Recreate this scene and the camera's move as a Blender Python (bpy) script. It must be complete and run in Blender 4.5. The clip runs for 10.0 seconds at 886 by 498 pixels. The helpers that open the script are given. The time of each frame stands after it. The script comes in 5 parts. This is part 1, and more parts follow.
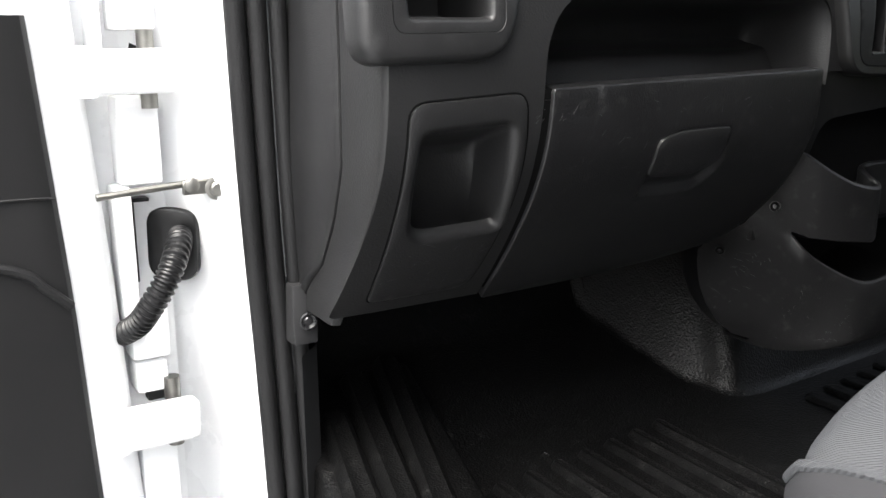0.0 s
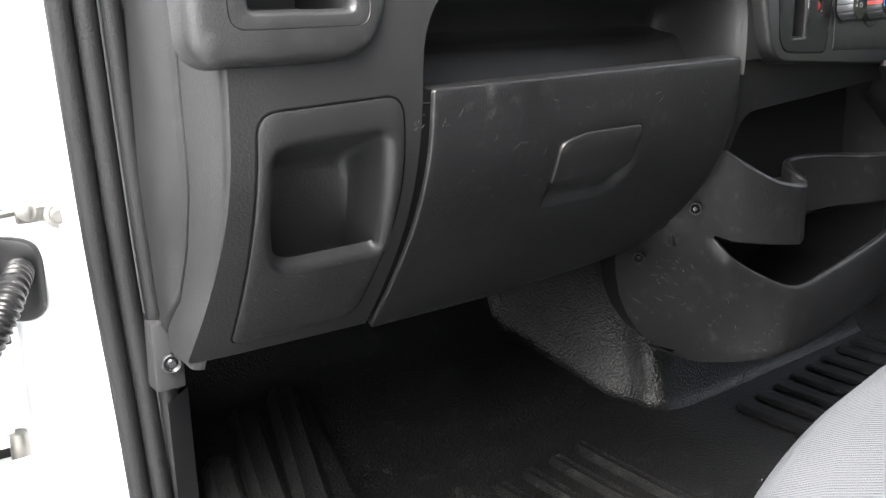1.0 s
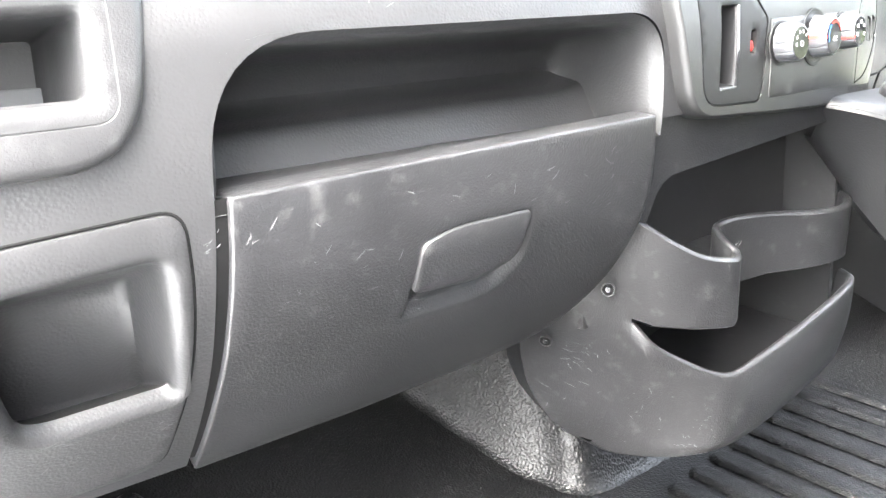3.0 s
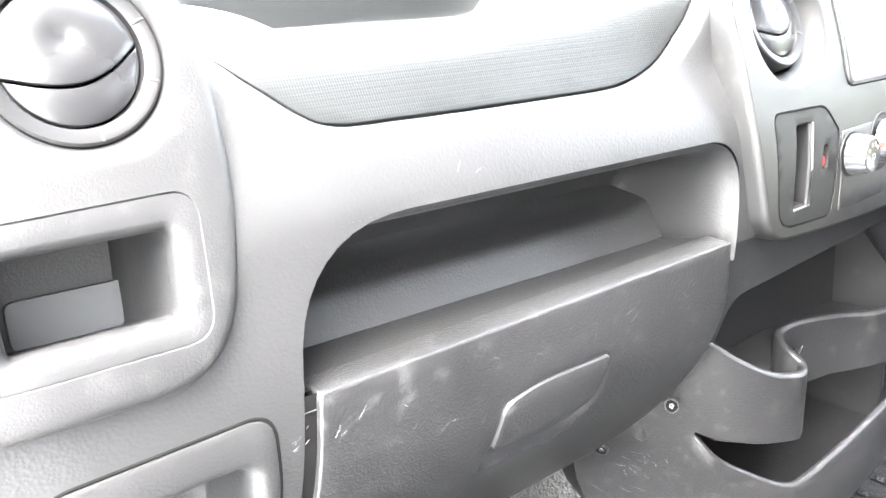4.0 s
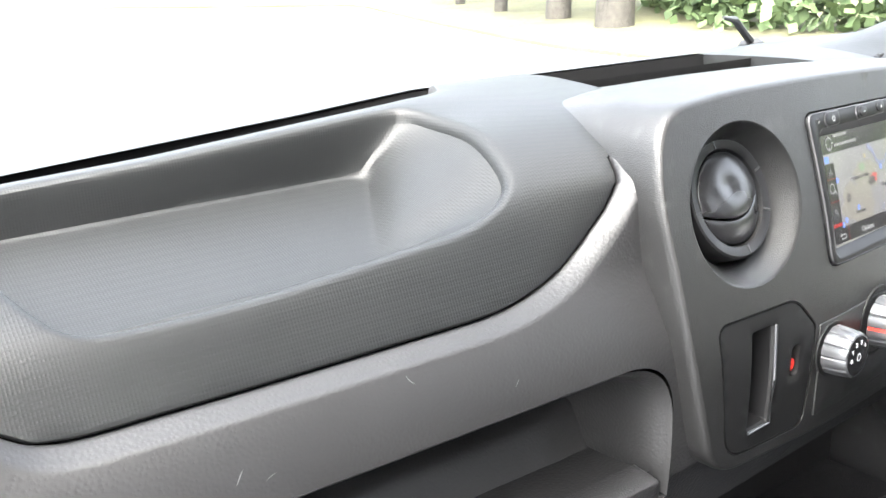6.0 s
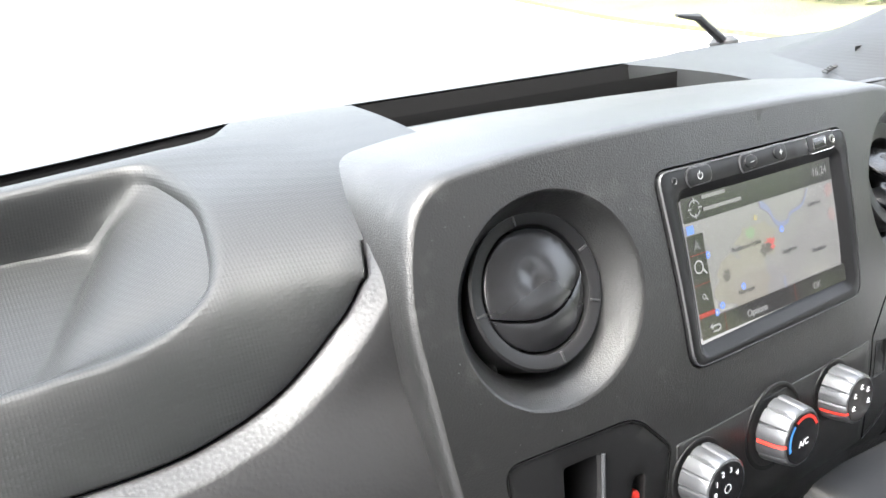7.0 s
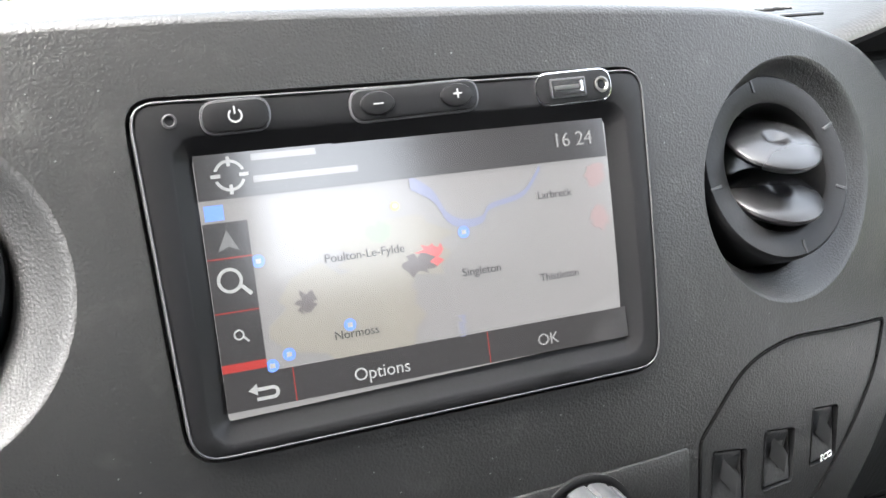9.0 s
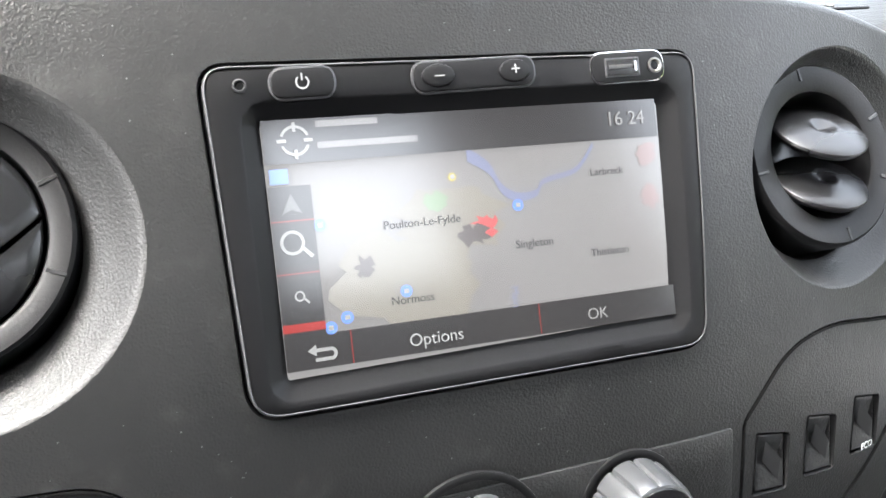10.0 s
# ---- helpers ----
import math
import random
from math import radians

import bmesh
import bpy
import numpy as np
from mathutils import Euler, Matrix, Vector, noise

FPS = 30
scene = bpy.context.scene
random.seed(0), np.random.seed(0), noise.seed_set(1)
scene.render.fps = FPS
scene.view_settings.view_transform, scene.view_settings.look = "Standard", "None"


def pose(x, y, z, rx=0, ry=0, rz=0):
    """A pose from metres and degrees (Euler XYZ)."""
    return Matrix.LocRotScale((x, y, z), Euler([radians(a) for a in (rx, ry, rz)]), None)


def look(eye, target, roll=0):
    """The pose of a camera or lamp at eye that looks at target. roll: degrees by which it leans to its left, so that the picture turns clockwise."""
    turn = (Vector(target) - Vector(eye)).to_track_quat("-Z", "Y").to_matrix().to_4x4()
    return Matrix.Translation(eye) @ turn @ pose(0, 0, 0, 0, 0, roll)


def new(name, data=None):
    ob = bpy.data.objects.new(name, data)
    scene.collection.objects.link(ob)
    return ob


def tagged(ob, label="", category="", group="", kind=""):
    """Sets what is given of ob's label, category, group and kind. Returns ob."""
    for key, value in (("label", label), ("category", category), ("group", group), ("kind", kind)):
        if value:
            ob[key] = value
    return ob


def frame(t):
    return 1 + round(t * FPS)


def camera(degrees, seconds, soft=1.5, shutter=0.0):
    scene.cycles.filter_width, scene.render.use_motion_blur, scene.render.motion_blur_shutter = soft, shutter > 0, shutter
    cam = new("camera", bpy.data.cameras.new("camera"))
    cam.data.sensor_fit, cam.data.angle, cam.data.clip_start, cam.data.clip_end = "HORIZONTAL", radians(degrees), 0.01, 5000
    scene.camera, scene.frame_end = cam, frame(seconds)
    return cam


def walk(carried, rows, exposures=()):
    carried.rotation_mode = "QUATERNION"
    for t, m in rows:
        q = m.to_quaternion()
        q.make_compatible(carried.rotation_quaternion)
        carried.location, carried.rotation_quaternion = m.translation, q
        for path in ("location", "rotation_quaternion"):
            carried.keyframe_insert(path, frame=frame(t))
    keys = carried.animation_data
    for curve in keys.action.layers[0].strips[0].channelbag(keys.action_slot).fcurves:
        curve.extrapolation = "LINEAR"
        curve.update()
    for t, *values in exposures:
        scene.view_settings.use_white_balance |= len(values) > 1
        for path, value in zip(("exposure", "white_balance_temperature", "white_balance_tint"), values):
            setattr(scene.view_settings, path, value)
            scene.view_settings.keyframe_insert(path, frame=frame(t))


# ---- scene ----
cam = camera(50.9, 10.0)
PATH = [
    (0, (-0.045, -0.058, 0.594), (0.974, 1.604, 0.148), -0.6),
    (0.5, (0.027, -0.027, 0.594), (1.082, 1.61, 0.139), -1.4),
    (1, (0.079, 0.023, 0.593), (1.202, 1.612, 0.131), -2.0),
    (1.5, (0.162, 0.094, 0.582), (1.327, 1.651, 0.113), -2.5),
    (2, (0.284, 0.134, 0.575), (1.434, 1.693, 0.08), -2.5),
    (2.2, (0.307, 0.136, 0.568), (1.459, 1.696, 0.08), -2.5),
    (3.3, (0.289, 0.163, 0.696), (1.491, 1.675, 0.178), -2.5),
    (3.5, (0.288, 0.174, 0.715), (1.489, 1.687, 0.198), -2.6),
    (4, (0.284, 0.241, 0.767), (1.494, 1.744, 0.24), -2.7),
    (4.5, (0.341, 0.325, 0.84), (1.525, 1.825, 0.25), -2.5),
    (5, (0.434, 0.353, 0.913), (1.603, 1.844, 0.273), -2.3),
    (5.2, (0.441, 0.359, 0.9), (1.625, 1.845, 0.275), -1.7),
    (6.3, (0.585, 0.292, 0.901), (1.618, 1.892, 0.291), -2.4),
    (6.5, (0.636, 0.302, 0.911), (1.641, 1.911, 0.276), -2.6),
    (7, (0.775, 0.335, 0.916), (1.722, 1.973, 0.266), -3.2),
    (7.5, (0.934, 0.321, 0.882), (1.764, 2.03, 0.258), -3.9),
    (8, (1.036, 0.346, 0.864), (1.694, 2.131, 0.247), -3.7),
    (8.5, (1.12, 0.394, 0.853), (1.648, 2.221, 0.235), -3.5),
    (9, (1.149, 0.403, 0.813), (1.655, 2.255, 0.251), -3.1),
    (9.5, (1.135, 0.402, 0.814), (1.642, 2.255, 0.256), -2.5),
    (10, (1.132, 0.396, 0.799), (1.609, 2.267, 0.277), -2.1),
]
EXPO = [(t, stops, 6450, 8) for t, stops in ((0.0, 2.15), (0.6, 2.6), (1.2, 3.8), (2.0, 5.45), (3.3, 6.15), (4.0, 6.2), (4.6, 5.5), (5.2, 4.75), (6.3, 4.1), (7.0, 4.0), (7.5, 3.95), (8.0, 4.2), (8.6, 4.3), (9.2, 4.15), (10.0, 4.13))]
walk(cam, [(t, look(eye, target, roll)) for t, eye, target, roll in PATH], EXPO)

# ---- daylight ----
SUN_ELEV, SUN_AZ = 58.0, 235.0
world = bpy.data.worlds.new("sky")
scene.world = world
world.use_nodes = True
wn = world.node_tree.nodes
sky = wn.new("ShaderNodeTexSky")
sky.sky_type = "NISHITA"
sky.sun_disc = False
sky.sun_elevation, sky.sun_rotation = radians(SUN_ELEV), radians(SUN_AZ)
sky.air_density, sky.dust_density, sky.ozone_density = 1.0, 8.0, 1.0
haze = wn.new("ShaderNodeHueSaturation")
haze.inputs["Saturation"].default_value = 0.40
world.node_tree.links.new(sky.outputs[0], haze.inputs["Color"])
world.node_tree.links.new(haze.outputs[0], wn["Background"].inputs[0])
wn["Background"].inputs[1].default_value = 0.15
sun = new("sun", bpy.data.lights.new("sun", "SUN"))
sun.data.energy, sun.data.angle, sun.data.color = 0.22, radians(50), (1.0, 0.985, 0.98)
sa, se = radians(SUN_AZ), radians(SUN_ELEV)
sun.matrix_world = look((math.sin(sa) * math.cos(se) * 30, math.cos(sa) * math.cos(se) * 30, math.sin(se) * 30), (0, 0, 0))


# ---- materials ----
def material(name, base, rough=0.5, metal=0.0, vary=0.12, scale=8.0, bumps=(), spec=0.5, coat=0.0, dirt=0.0):
    """A surface with large and fine variation; bumps: (kind, scale, strength, depth in metres)."""
    m = bpy.data.materials.new(name)
    m.use_nodes = True
    t = m.node_tree
    b = t.nodes["Principled BSDF"]
    co = t.nodes.new("ShaderNodeTexCoord")
    big = t.nodes.new("ShaderNodeTexNoise")
    big.inputs["Scale"].default_value, big.inputs["Detail"].default_value = scale, 6
    t.links.new(co.outputs["Object"], big.inputs["Vector"])
    ramp = t.nodes.new("ShaderNodeMapRange")
    ramp.inputs[1].default_value, ramp.inputs[2].default_value = 0.3, 0.7
    ramp.inputs[3].default_value, ramp.inputs[4].default_value = 1 - vary, 1 + vary
    t.links.new(big.outputs["Fac"], ramp.inputs[0])
    col = t.nodes.new("ShaderNodeVectorMath")
    col.operation = "SCALE"
    col.inputs[0].default_value = base
    t.links.new(ramp.outputs[0], col.inputs["Scale"])
    out = col.outputs[0]
    if dirt:
        fine = t.nodes.new("ShaderNodeTexNoise")
        fine.inputs["Scale"].default_value, fine.inputs["Detail"].default_value = 60, 8
        t.links.new(co.outputs["Object"], fine.inputs["Vector"])
        pick = t.nodes.new("ShaderNodeMapRange")
        pick.inputs[1].default_value, pick.inputs[2].default_value = 0.58, 0.8
        pick.inputs[4].default_value = dirt
        t.links.new(fine.outputs["Fac"], pick.inputs[0])
        mix = t.nodes.new("ShaderNodeMix")
        mix.data_type = "RGBA"
        mix.inputs[7].default_value = (0.32, 0.32, 0.31, 1)
        t.links.new(pick.outputs[0], mix.inputs[0])
        t.links.new(out, mix.inputs[6])
        out = mix.outputs[2]
    t.links.new(out, b.inputs["Base Color"])
    rr = t.nodes.new("ShaderNodeMapRange")
    rr.inputs[3].default_value, rr.inputs[4].default_value = max(0.02, rough - 0.07), min(1, rough + 0.07)
    t.links.new(big.outputs["Fac"], rr.inputs[0])
    t.links.new(rr.outputs[0], b.inputs["Roughness"])
    b.inputs["Metallic"].default_value = metal
    b.inputs["Specular IOR Level"].default_value = spec
    b.inputs["Coat Weight"].default_value = coat
    last = None
    for kind, s, strength, depth in bumps:
        tex = t.nodes.new({"noise": "ShaderNodeTexNoise", "rib": "ShaderNodeTexWave"}.get(kind, "ShaderNodeTexVoronoi"))
        tex.inputs["Scale"].default_value = s
        if kind == "noise":
            tex.inputs["Detail"].default_value = 3
        elif kind == "rib":
            tex.bands_direction = "DIAGONAL"
        elif kind == "cell":
            tex.feature = "SMOOTH_F1"
        elif kind == "dots":
            tex.inputs["Randomness"].default_value = 0.12
        t.links.new(co.outputs["Object"], tex.inputs["Vector"])
        bump = t.nodes.new("ShaderNodeBump")
        bump.inputs["Strength"].default_value, bump.inputs["Distance"].default_value = strength, depth
        t.links.new(tex.outputs[0], bump.inputs["Height"])
        if last:
            t.links.new(last.outputs[0], bump.inputs["Normal"])
        last = bump
    if last:
        t.links.new(last.outputs[0], b.inputs["Normal"])
    return m


def glow(name, base, power):
    """A lit area of the display under its satin cover."""
    m = material(name, tuple(c * 0.05 for c in base), 0.14, spec=1.0)
    b = m.node_tree.nodes["Principled BSDF"]
    b.inputs["Emission Color"].default_value, b.inputs["Emission Strength"].default_value = (*base, 1), power * LCD
    return m


LCD = 1.5
GRAIN = material("grained_dash_plastic", (0.012, 0.012, 0.0126), 0.46, spec=0.47, bumps=(("cell", 460, 0.27, 0.0009), ("noise", 1300, 0.15, 0.0003)), vary=0.10)
SMOOTH = material("satin_black_plastic", (0.0105, 0.0105, 0.0111), 0.46, bumps=(("cell", 700, 0.25, 0.0006), ("noise", 1400, 0.3, 0.0004)), vary=0.10, dirt=0.04)
SCUFF = material("scuffed_glovebox_plastic", (0.0105, 0.0105, 0.0112), 0.36, bumps=(("cell", 560, 0.40, 0.0008), ("noise", 1100, 0.3, 0.0005)), vary=0.2, dirt=0.07)
PANEL = material("fine_grain_console_plastic", (0.0088, 0.0088, 0.0089), 0.40, spec=0.5, bumps=(("cell", 1050, 0.38, 0.0005), ("noise", 2600, 0.3, 0.0003)), vary=0.08, dirt=0.05)
WEAVE = material("dimpled_tray_plastic", (0.0072, 0.0078, 0.0081), 0.46, bumps=(("dots", 520, 0.32, 0.0007),), vary=0.06, spec=0.29)
GLOSS = material("gloss_black_plastic", (0.012, 0.012, 0.013), 0.18, vary=0.1)
MATTE = material("matte_black_plastic", (0.016, 0.016, 0.017), 0.55, vary=0.15, bumps=(("noise", 700, 0.2, 0.0005),))
MAT = material("rubber_floor_mat", (0.0036, 0.0036, 0.0037), 0.38, spec=0.25, bumps=(("cell", 330, 0.9, 0.0014), ("noise", 60, 0.12, 0.002)), vary=0.25, dirt=0.05)
RUBBER = material("black_rubber_seal", (0.008, 0.008, 0.0085), 0.5, spec=0.35, bumps=(("noise", 500, 0.5, 0.0015),), vary=0.2)
TYRE = material("shiny_black_rubber", (0.008, 0.008, 0.0085), 0.3, spec=0.3, vary=0.15)
PAINT = material("white_body_paint", (0.80, 0.81, 0.82), 0.28, vary=0.03, coat=0.5, spec=0.5)
STEEL = material("zinc_plated_steel", (0.22, 0.215, 0.2), 0.4, metal=1.0, vary=0.2, scale=40)
CHROME = material("chromed_plastic", (0.75, 0.75, 0.76), 0.12, metal=1.0, vary=0.05)
GREY = material("grey_plastic_plate", (0.05, 0.051, 0.053), 0.6, vary=0.1)
SILVER = material("silver_grey_knob", (0.085, 0.087, 0.092), 0.3, metal=0.6, vary=0.06)
CLOTH = material("grey_ribbed_seat_cloth", (0.070, 0.072, 0.076), 0.9, vary=0.08, bumps=(("rib", 150, 0.45, 0.0015), ("noise", 1500, 0.4, 0.001)), spec=0.2)
CLOTH_DARK = material("dark_grey_seat_cloth", (0.035, 0.035, 0.037), 0.9, vary=0.1, bumps=(("noise", 1200, 0.5, 0.001),), spec=0.2)
RED = material("red_marking", (0.6, 0.03, 0.02), 0.4)
BLUE = material("blue_marking", (0.05, 0.22, 0.55), 0.4)
INK = material("white_print", (0.75, 0.75, 0.75), 0.5)
BULK = material("dark_grey_bulkhead_trim", (0.032, 0.032, 0.033), 0.8, bumps=(("noise", 300, 0.3, 0.001),))
LINER = material("grey_headliner", (0.10, 0.10, 0.10), 0.9, bumps=(("noise", 600, 0.4, 0.001),))
PILLAR = material("grey_pillar_trim", (0.30, 0.31, 0.32), 0.7, bumps=(("cell", 500, 0.4, 0.001),))


def glass(name, tint=(0.93, 0.96, 0.95)):
    m = bpy.data.materials.new(name)
    m.use_nodes = True
    b = m.node_tree.nodes["Principled BSDF"]
    b.inputs["Base Color"].default_value = (*tint, 1)
    b.inputs["Transmission Weight"].default_value = 1.0
    b.inputs["Roughness"].default_value, b.inputs["IOR"].default_value = 0.0, 1.02
    return m


GLASS = glass("window_glass")


# ---- building helpers ----
def finish(name, bm, mat, parent=None, label="", sharp=38.0, mats=()):
    bmesh.ops.remove_doubles(bm, verts=bm.verts, dist=2e-5)
    bmesh.ops.recalc_face_normals(bm, faces=bm.faces)
    me = bpy.data.meshes.new(name)
    bm.to_mesh(me)
    bm.free()
    for f in me.polygons:
        f.use_smooth = True
    me.set_sharp_from_angle(angle=radians(sharp))
    for m in (mat, *mats):
        me.materials.append(m)
    ob = new(name, me)
    if parent:
        ob.parent = parent
    if label:
        ob["label"] = label
    return ob


def part(name, bm, mat, parent, label="", sharp=38.0):
    return finish(name, bm, mat, parent, label, sharp)


def thing(name, label, category, group="", kind="", at=(0, 0, 0)):
    ob = new(name)
    ob.empty_display_size = 0.02
    ob.location = at
    return tagged(ob, label, category, group, kind)


def spline(pts, n=10, closed=False):
    """A Catmull-Rom curve through points of any dimension."""
    p = [np.array(q, float) for q in pts]
    k = len(p)
    out = []
    for i in range(k if closed else k - 1):
        if closed:
            a, b, c, d = p[i - 1], p[i], p[(i + 1) % k], p[(i + 2) % k]
        else:
            a, b, c, d = p[max(i - 1, 0)], p[i], p[i + 1], p[min(i + 2, k - 1)]
        for j in range(n):
            s = j / n
            out.append(0.5 * (2 * b + (c - a) * s + (2 * a - 5 * b + 4 * c - d) * s * s + (3 * b - a - 3 * c + d) * s ** 3))
    if not closed:
        out.append(p[-1])
    return out


def fillet(corners, n=8, step=0.012, closed=True):
    """A closed flat loop from corners (u, v, rounding), with points along its straight runs."""
    k, loop = len(corners), []
    ends = []
    for i in range(k):
        p = np.array(corners[i][:2], float)
        a, b = np.array(corners[i - 1][:2], float), np.array(corners[(i + 1) % k][:2], float)
        r = corners[i][2] if closed or 0 < i < k - 1 else 0
        la, lb = np.linalg.norm(a - p), np.linalg.norm(b - p)
        d = min(r, 0.48 * la, 0.48 * lb)
        ends.append((p + (a - p) / la * d, p, p + (b - p) / lb * d, d))
    for i in range(k):
        s, p, e, d = ends[i]
        if d > 1e-5:
            for j in range(n + 1):
                q = j / n
                loop.append((1 - q) ** 2 * s + 2 * q * (1 - q) * p + q * q * e)
        else:
            loop.append(p)
        if not closed and i == k - 1:
            break
        nxt = ends[(i + 1) % k][0]
        run = np.linalg.norm(nxt - e)
        for j in range(1, int(run / step)):
            loop.append(e + (nxt - e) * j / int(run / step))
    return [tuple(q) for q in loop]


def ellipse(cu, cv, ru, rv, n=48):
    return [(cu + ru * math.cos(2 * math.pi * i / n), cv + rv * math.sin(2 * math.pi * i / n)) for i in range(n)]


def inset(loop, d):
    """The loop moved inwards by d (outwards when negative)."""
    p = np.array(loop)
    area = 0.5 * np.sum(p[:, 0] * np.roll(p[:, 1], -1) - np.roll(p[:, 0], -1) * p[:, 1])
    t = np.roll(p, -1, 0) - np.roll(p, 1, 0)
    t /= np.linalg.norm(t, axis=1)[:, None] + 1e-12
    nrm = np.stack([-t[:, 1], t[:, 0]], 1) * (1 if area > 0 else -1)
    return [tuple(q) for q in p + nrm * d]


def inside(pts, loop):
    """Which of pts lie in the loop."""
    x, y = pts[:, 0], pts[:, 1]
    q = np.array(loop)
    a, b = q, np.roll(q, -1, 0)
    hit = np.zeros(len(pts), bool)
    for (x0, y0), (x1, y1) in zip(a, b):
        if y0 != y1:
            cross = (y0 > y) != (y1 > y)
            hit ^= cross & (x < (x1 - x0) * (y - y0) / (y1 - y0) + x0)
    return hit


def near(pts, loop, d):
    q = np.array(loop)
    return np.min(np.linalg.norm(pts[:, None] - q[None], axis=2), 1) < d


class Surface:
    """A sheet in space: at(u, v) gives a point; w sinks it along the sheet's normal, away from facing."""

    def __init__(self, at, facing=(0, -1, 0.3)):
        self.at, self.facing = at, Vector(facing)

    def point(self, u, v, w=0.0, way=None):
        p = Vector(self.at(u, v))
        if not w:
            return p
        if way is None:
            e = 2e-3
            n = (Vector(self.at(u + e, v)) - Vector(self.at(u - e, v))).cross(Vector(self.at(u, v + e)) - Vector(self.at(u, v - e))).normalized()
            way = -n if n.dot(self.facing) > 0 else n
        return p + Vector(way) * w


def skin(bm, loops, closed=True, cap=False):
    rows = [[bm.verts.new(p) for p in loop] for loop in loops]
    for a, b in zip(rows, rows[1:]):
        n = len(a)
        for i in range(n if closed else n - 1):
            j = (i + 1) % n
            bm.faces.new((a[i], a[j], b[j], b[i]))
    if cap:
        bm.faces.new(rows[-1])
    return rows


def sheet(bm, surf, outer, holes=(), step=0.01, w=0.0, way=None):
    """A filled area of the surface, with holes."""
    from mathutils.geometry import delaunay_2d_cdt
    o = np.array(outer)
    lo, hi = o.min(0), o.max(0)
    gu, gv = np.meshgrid(np.arange(lo[0] + step / 2, hi[0], step), np.arange(lo[1] + step / 2, hi[1], step))
    g = np.stack([gu.ravel(), gv.ravel()], 1)
    keep = inside(g, outer) & ~near(g, outer, step * 0.55)
    for h in holes:
        keep &= ~inside(g, h) & ~near(g, h, step * 0.55)
    verts, edges = [], []
    for loop in (outer, *holes):
        s = len(verts)
        verts += [Vector(p) for p in loop]
        edges += [(s + i, s + (i + 1) % len(loop)) for i in range(len(loop))]
    verts += [Vector(p) for p in g[keep]]
    vs, _, fs, *_ = delaunay_2d_cdt(verts, edges, [], 0, 1e-7)
    c = np.array([np.mean([vs[i] for i in f], 0) for f in fs])
    ok = inside(c, outer)
    for h in holes:
        ok &= ~inside(c, h)
    made = [bm.verts.new(surf.point(p[0], p[1], w, way)) for p in vs]
    for f, k in zip(fs, ok):
        if k:
            bm.faces.new([made[i] for i in f])
    for v in made:
        if not v.link_faces:
            bm.verts.remove(v)


def lip(bm, surf, loop, steps, way=None, bottom=False, step=0.012):
    """Rings round a loop: steps of (inset, depth); bottom closes the last ring."""
    loops = [[surf.point(*q, w, way) for q in inset(loop, d)] for d, w in steps]
    skin(bm, loops)
    if bottom:
        d, w = steps[-1]
        sheet(bm, surf, inset(loop, d), (), step, w, way)


def slab(bm, surf, loop, thick, edge=0.002, w=0.0, step=0.012, back=True, way=None):
    """A plate on the surface, its front thick metres proud of depth w, with rounded edges."""
    top = inset(loop, edge)
    sheet(bm, surf, top, (), step, w - thick, way)
    skin(bm, [[surf.point(*q, d, way) for q in inset(loop, i)] for i, d in
              ((edge, w - thick), (edge * 0.3, w - thick + edge * 0.3), (0, w - thick + edge), (0, w))])


def box(bm, lo, hi, bevel=0.0, seg=2):
    m = Matrix.Translation([(a + b) / 2 for a, b in zip(lo, hi)]) @ Matrix.Diagonal([b - a for a, b in zip(lo, hi)] + [1])
    r = bmesh.ops.create_cube(bm, size=1, matrix=m)
    if bevel:
        es = list({e for v in r["verts"] for e in v.link_edges})
        bmesh.ops.bevel(bm, geom=es, offset=bevel, segments=seg, profile=0.6, affect="EDGES")


def tube(bm, pts, radius, n=12, caps=True):
    """A round bar along points; radius a number or one per point."""
    p = [Vector(q) for q in pts]
    rs = radius if isinstance(radius, (list, tuple)) else [radius] * len(p)
    up = Vector((0.13, 0.21, 0.97))
    loops = []
    for i, c in enumerate(p):
        d = (p[min(i + 1, len(p) - 1)] - p[max(i - 1, 0)]).normalized()
        a = d.cross(up if abs(d.dot(up)) < 0.95 else Vector((1, 0, 0))).normalized()
        b = d.cross(a)
        loops.append([c + (a * math.cos(2 * math.pi * k / n) + b * math.sin(2 * math.pi * k / n)) * rs[i] for k in range(n)])
    rows = skin(bm, loops)
    if caps:
        bm.faces.new(rows[0][::-1])
        bm.faces.new(rows[-1])


def lathe(bm, origin, axis, prof, n=32, ref=(0, 0, 1)):
    """Rings of (radius, height along axis); radius 0 closes."""
    o, ax = Vector(origin), Vector(axis).normalized()
    a = ax.cross(Vector(ref)).normalized()
    b = ax.cross(a)
    rows = skin(bm, [[o + ax * h + (a * math.cos(2 * math.pi * k / n) + b * math.sin(2 * math.pi * k / n)) * max(r, 1e-5) for k in range(n)] for r, h in prof])
    return rows


def letters(text, size, mat, m, name="print", parent=None, extrude=0.0001):
    """Words in the built-in font, turned into a mesh, in the plane of m."""
    cu = bpy.data.curves.new(name, "FONT")
    cu.body, cu.size, cu.extrude = text, size, extrude
    cu.align_x = cu.align_y = "CENTER"
    tmp = bpy.data.objects.new("tmp", cu)
    scene.collection.objects.link(tmp)
    bpy.context.view_layer.update()
    me = bpy.data.meshes.new_from_object(tmp)
    bpy.data.objects.remove(tmp)
    bpy.data.curves.remove(cu)
    me.materials.append(mat)
    ob = new(name, me)
    ob.matrix_world = m
    if parent:
        ob.parent = parent
    return ob


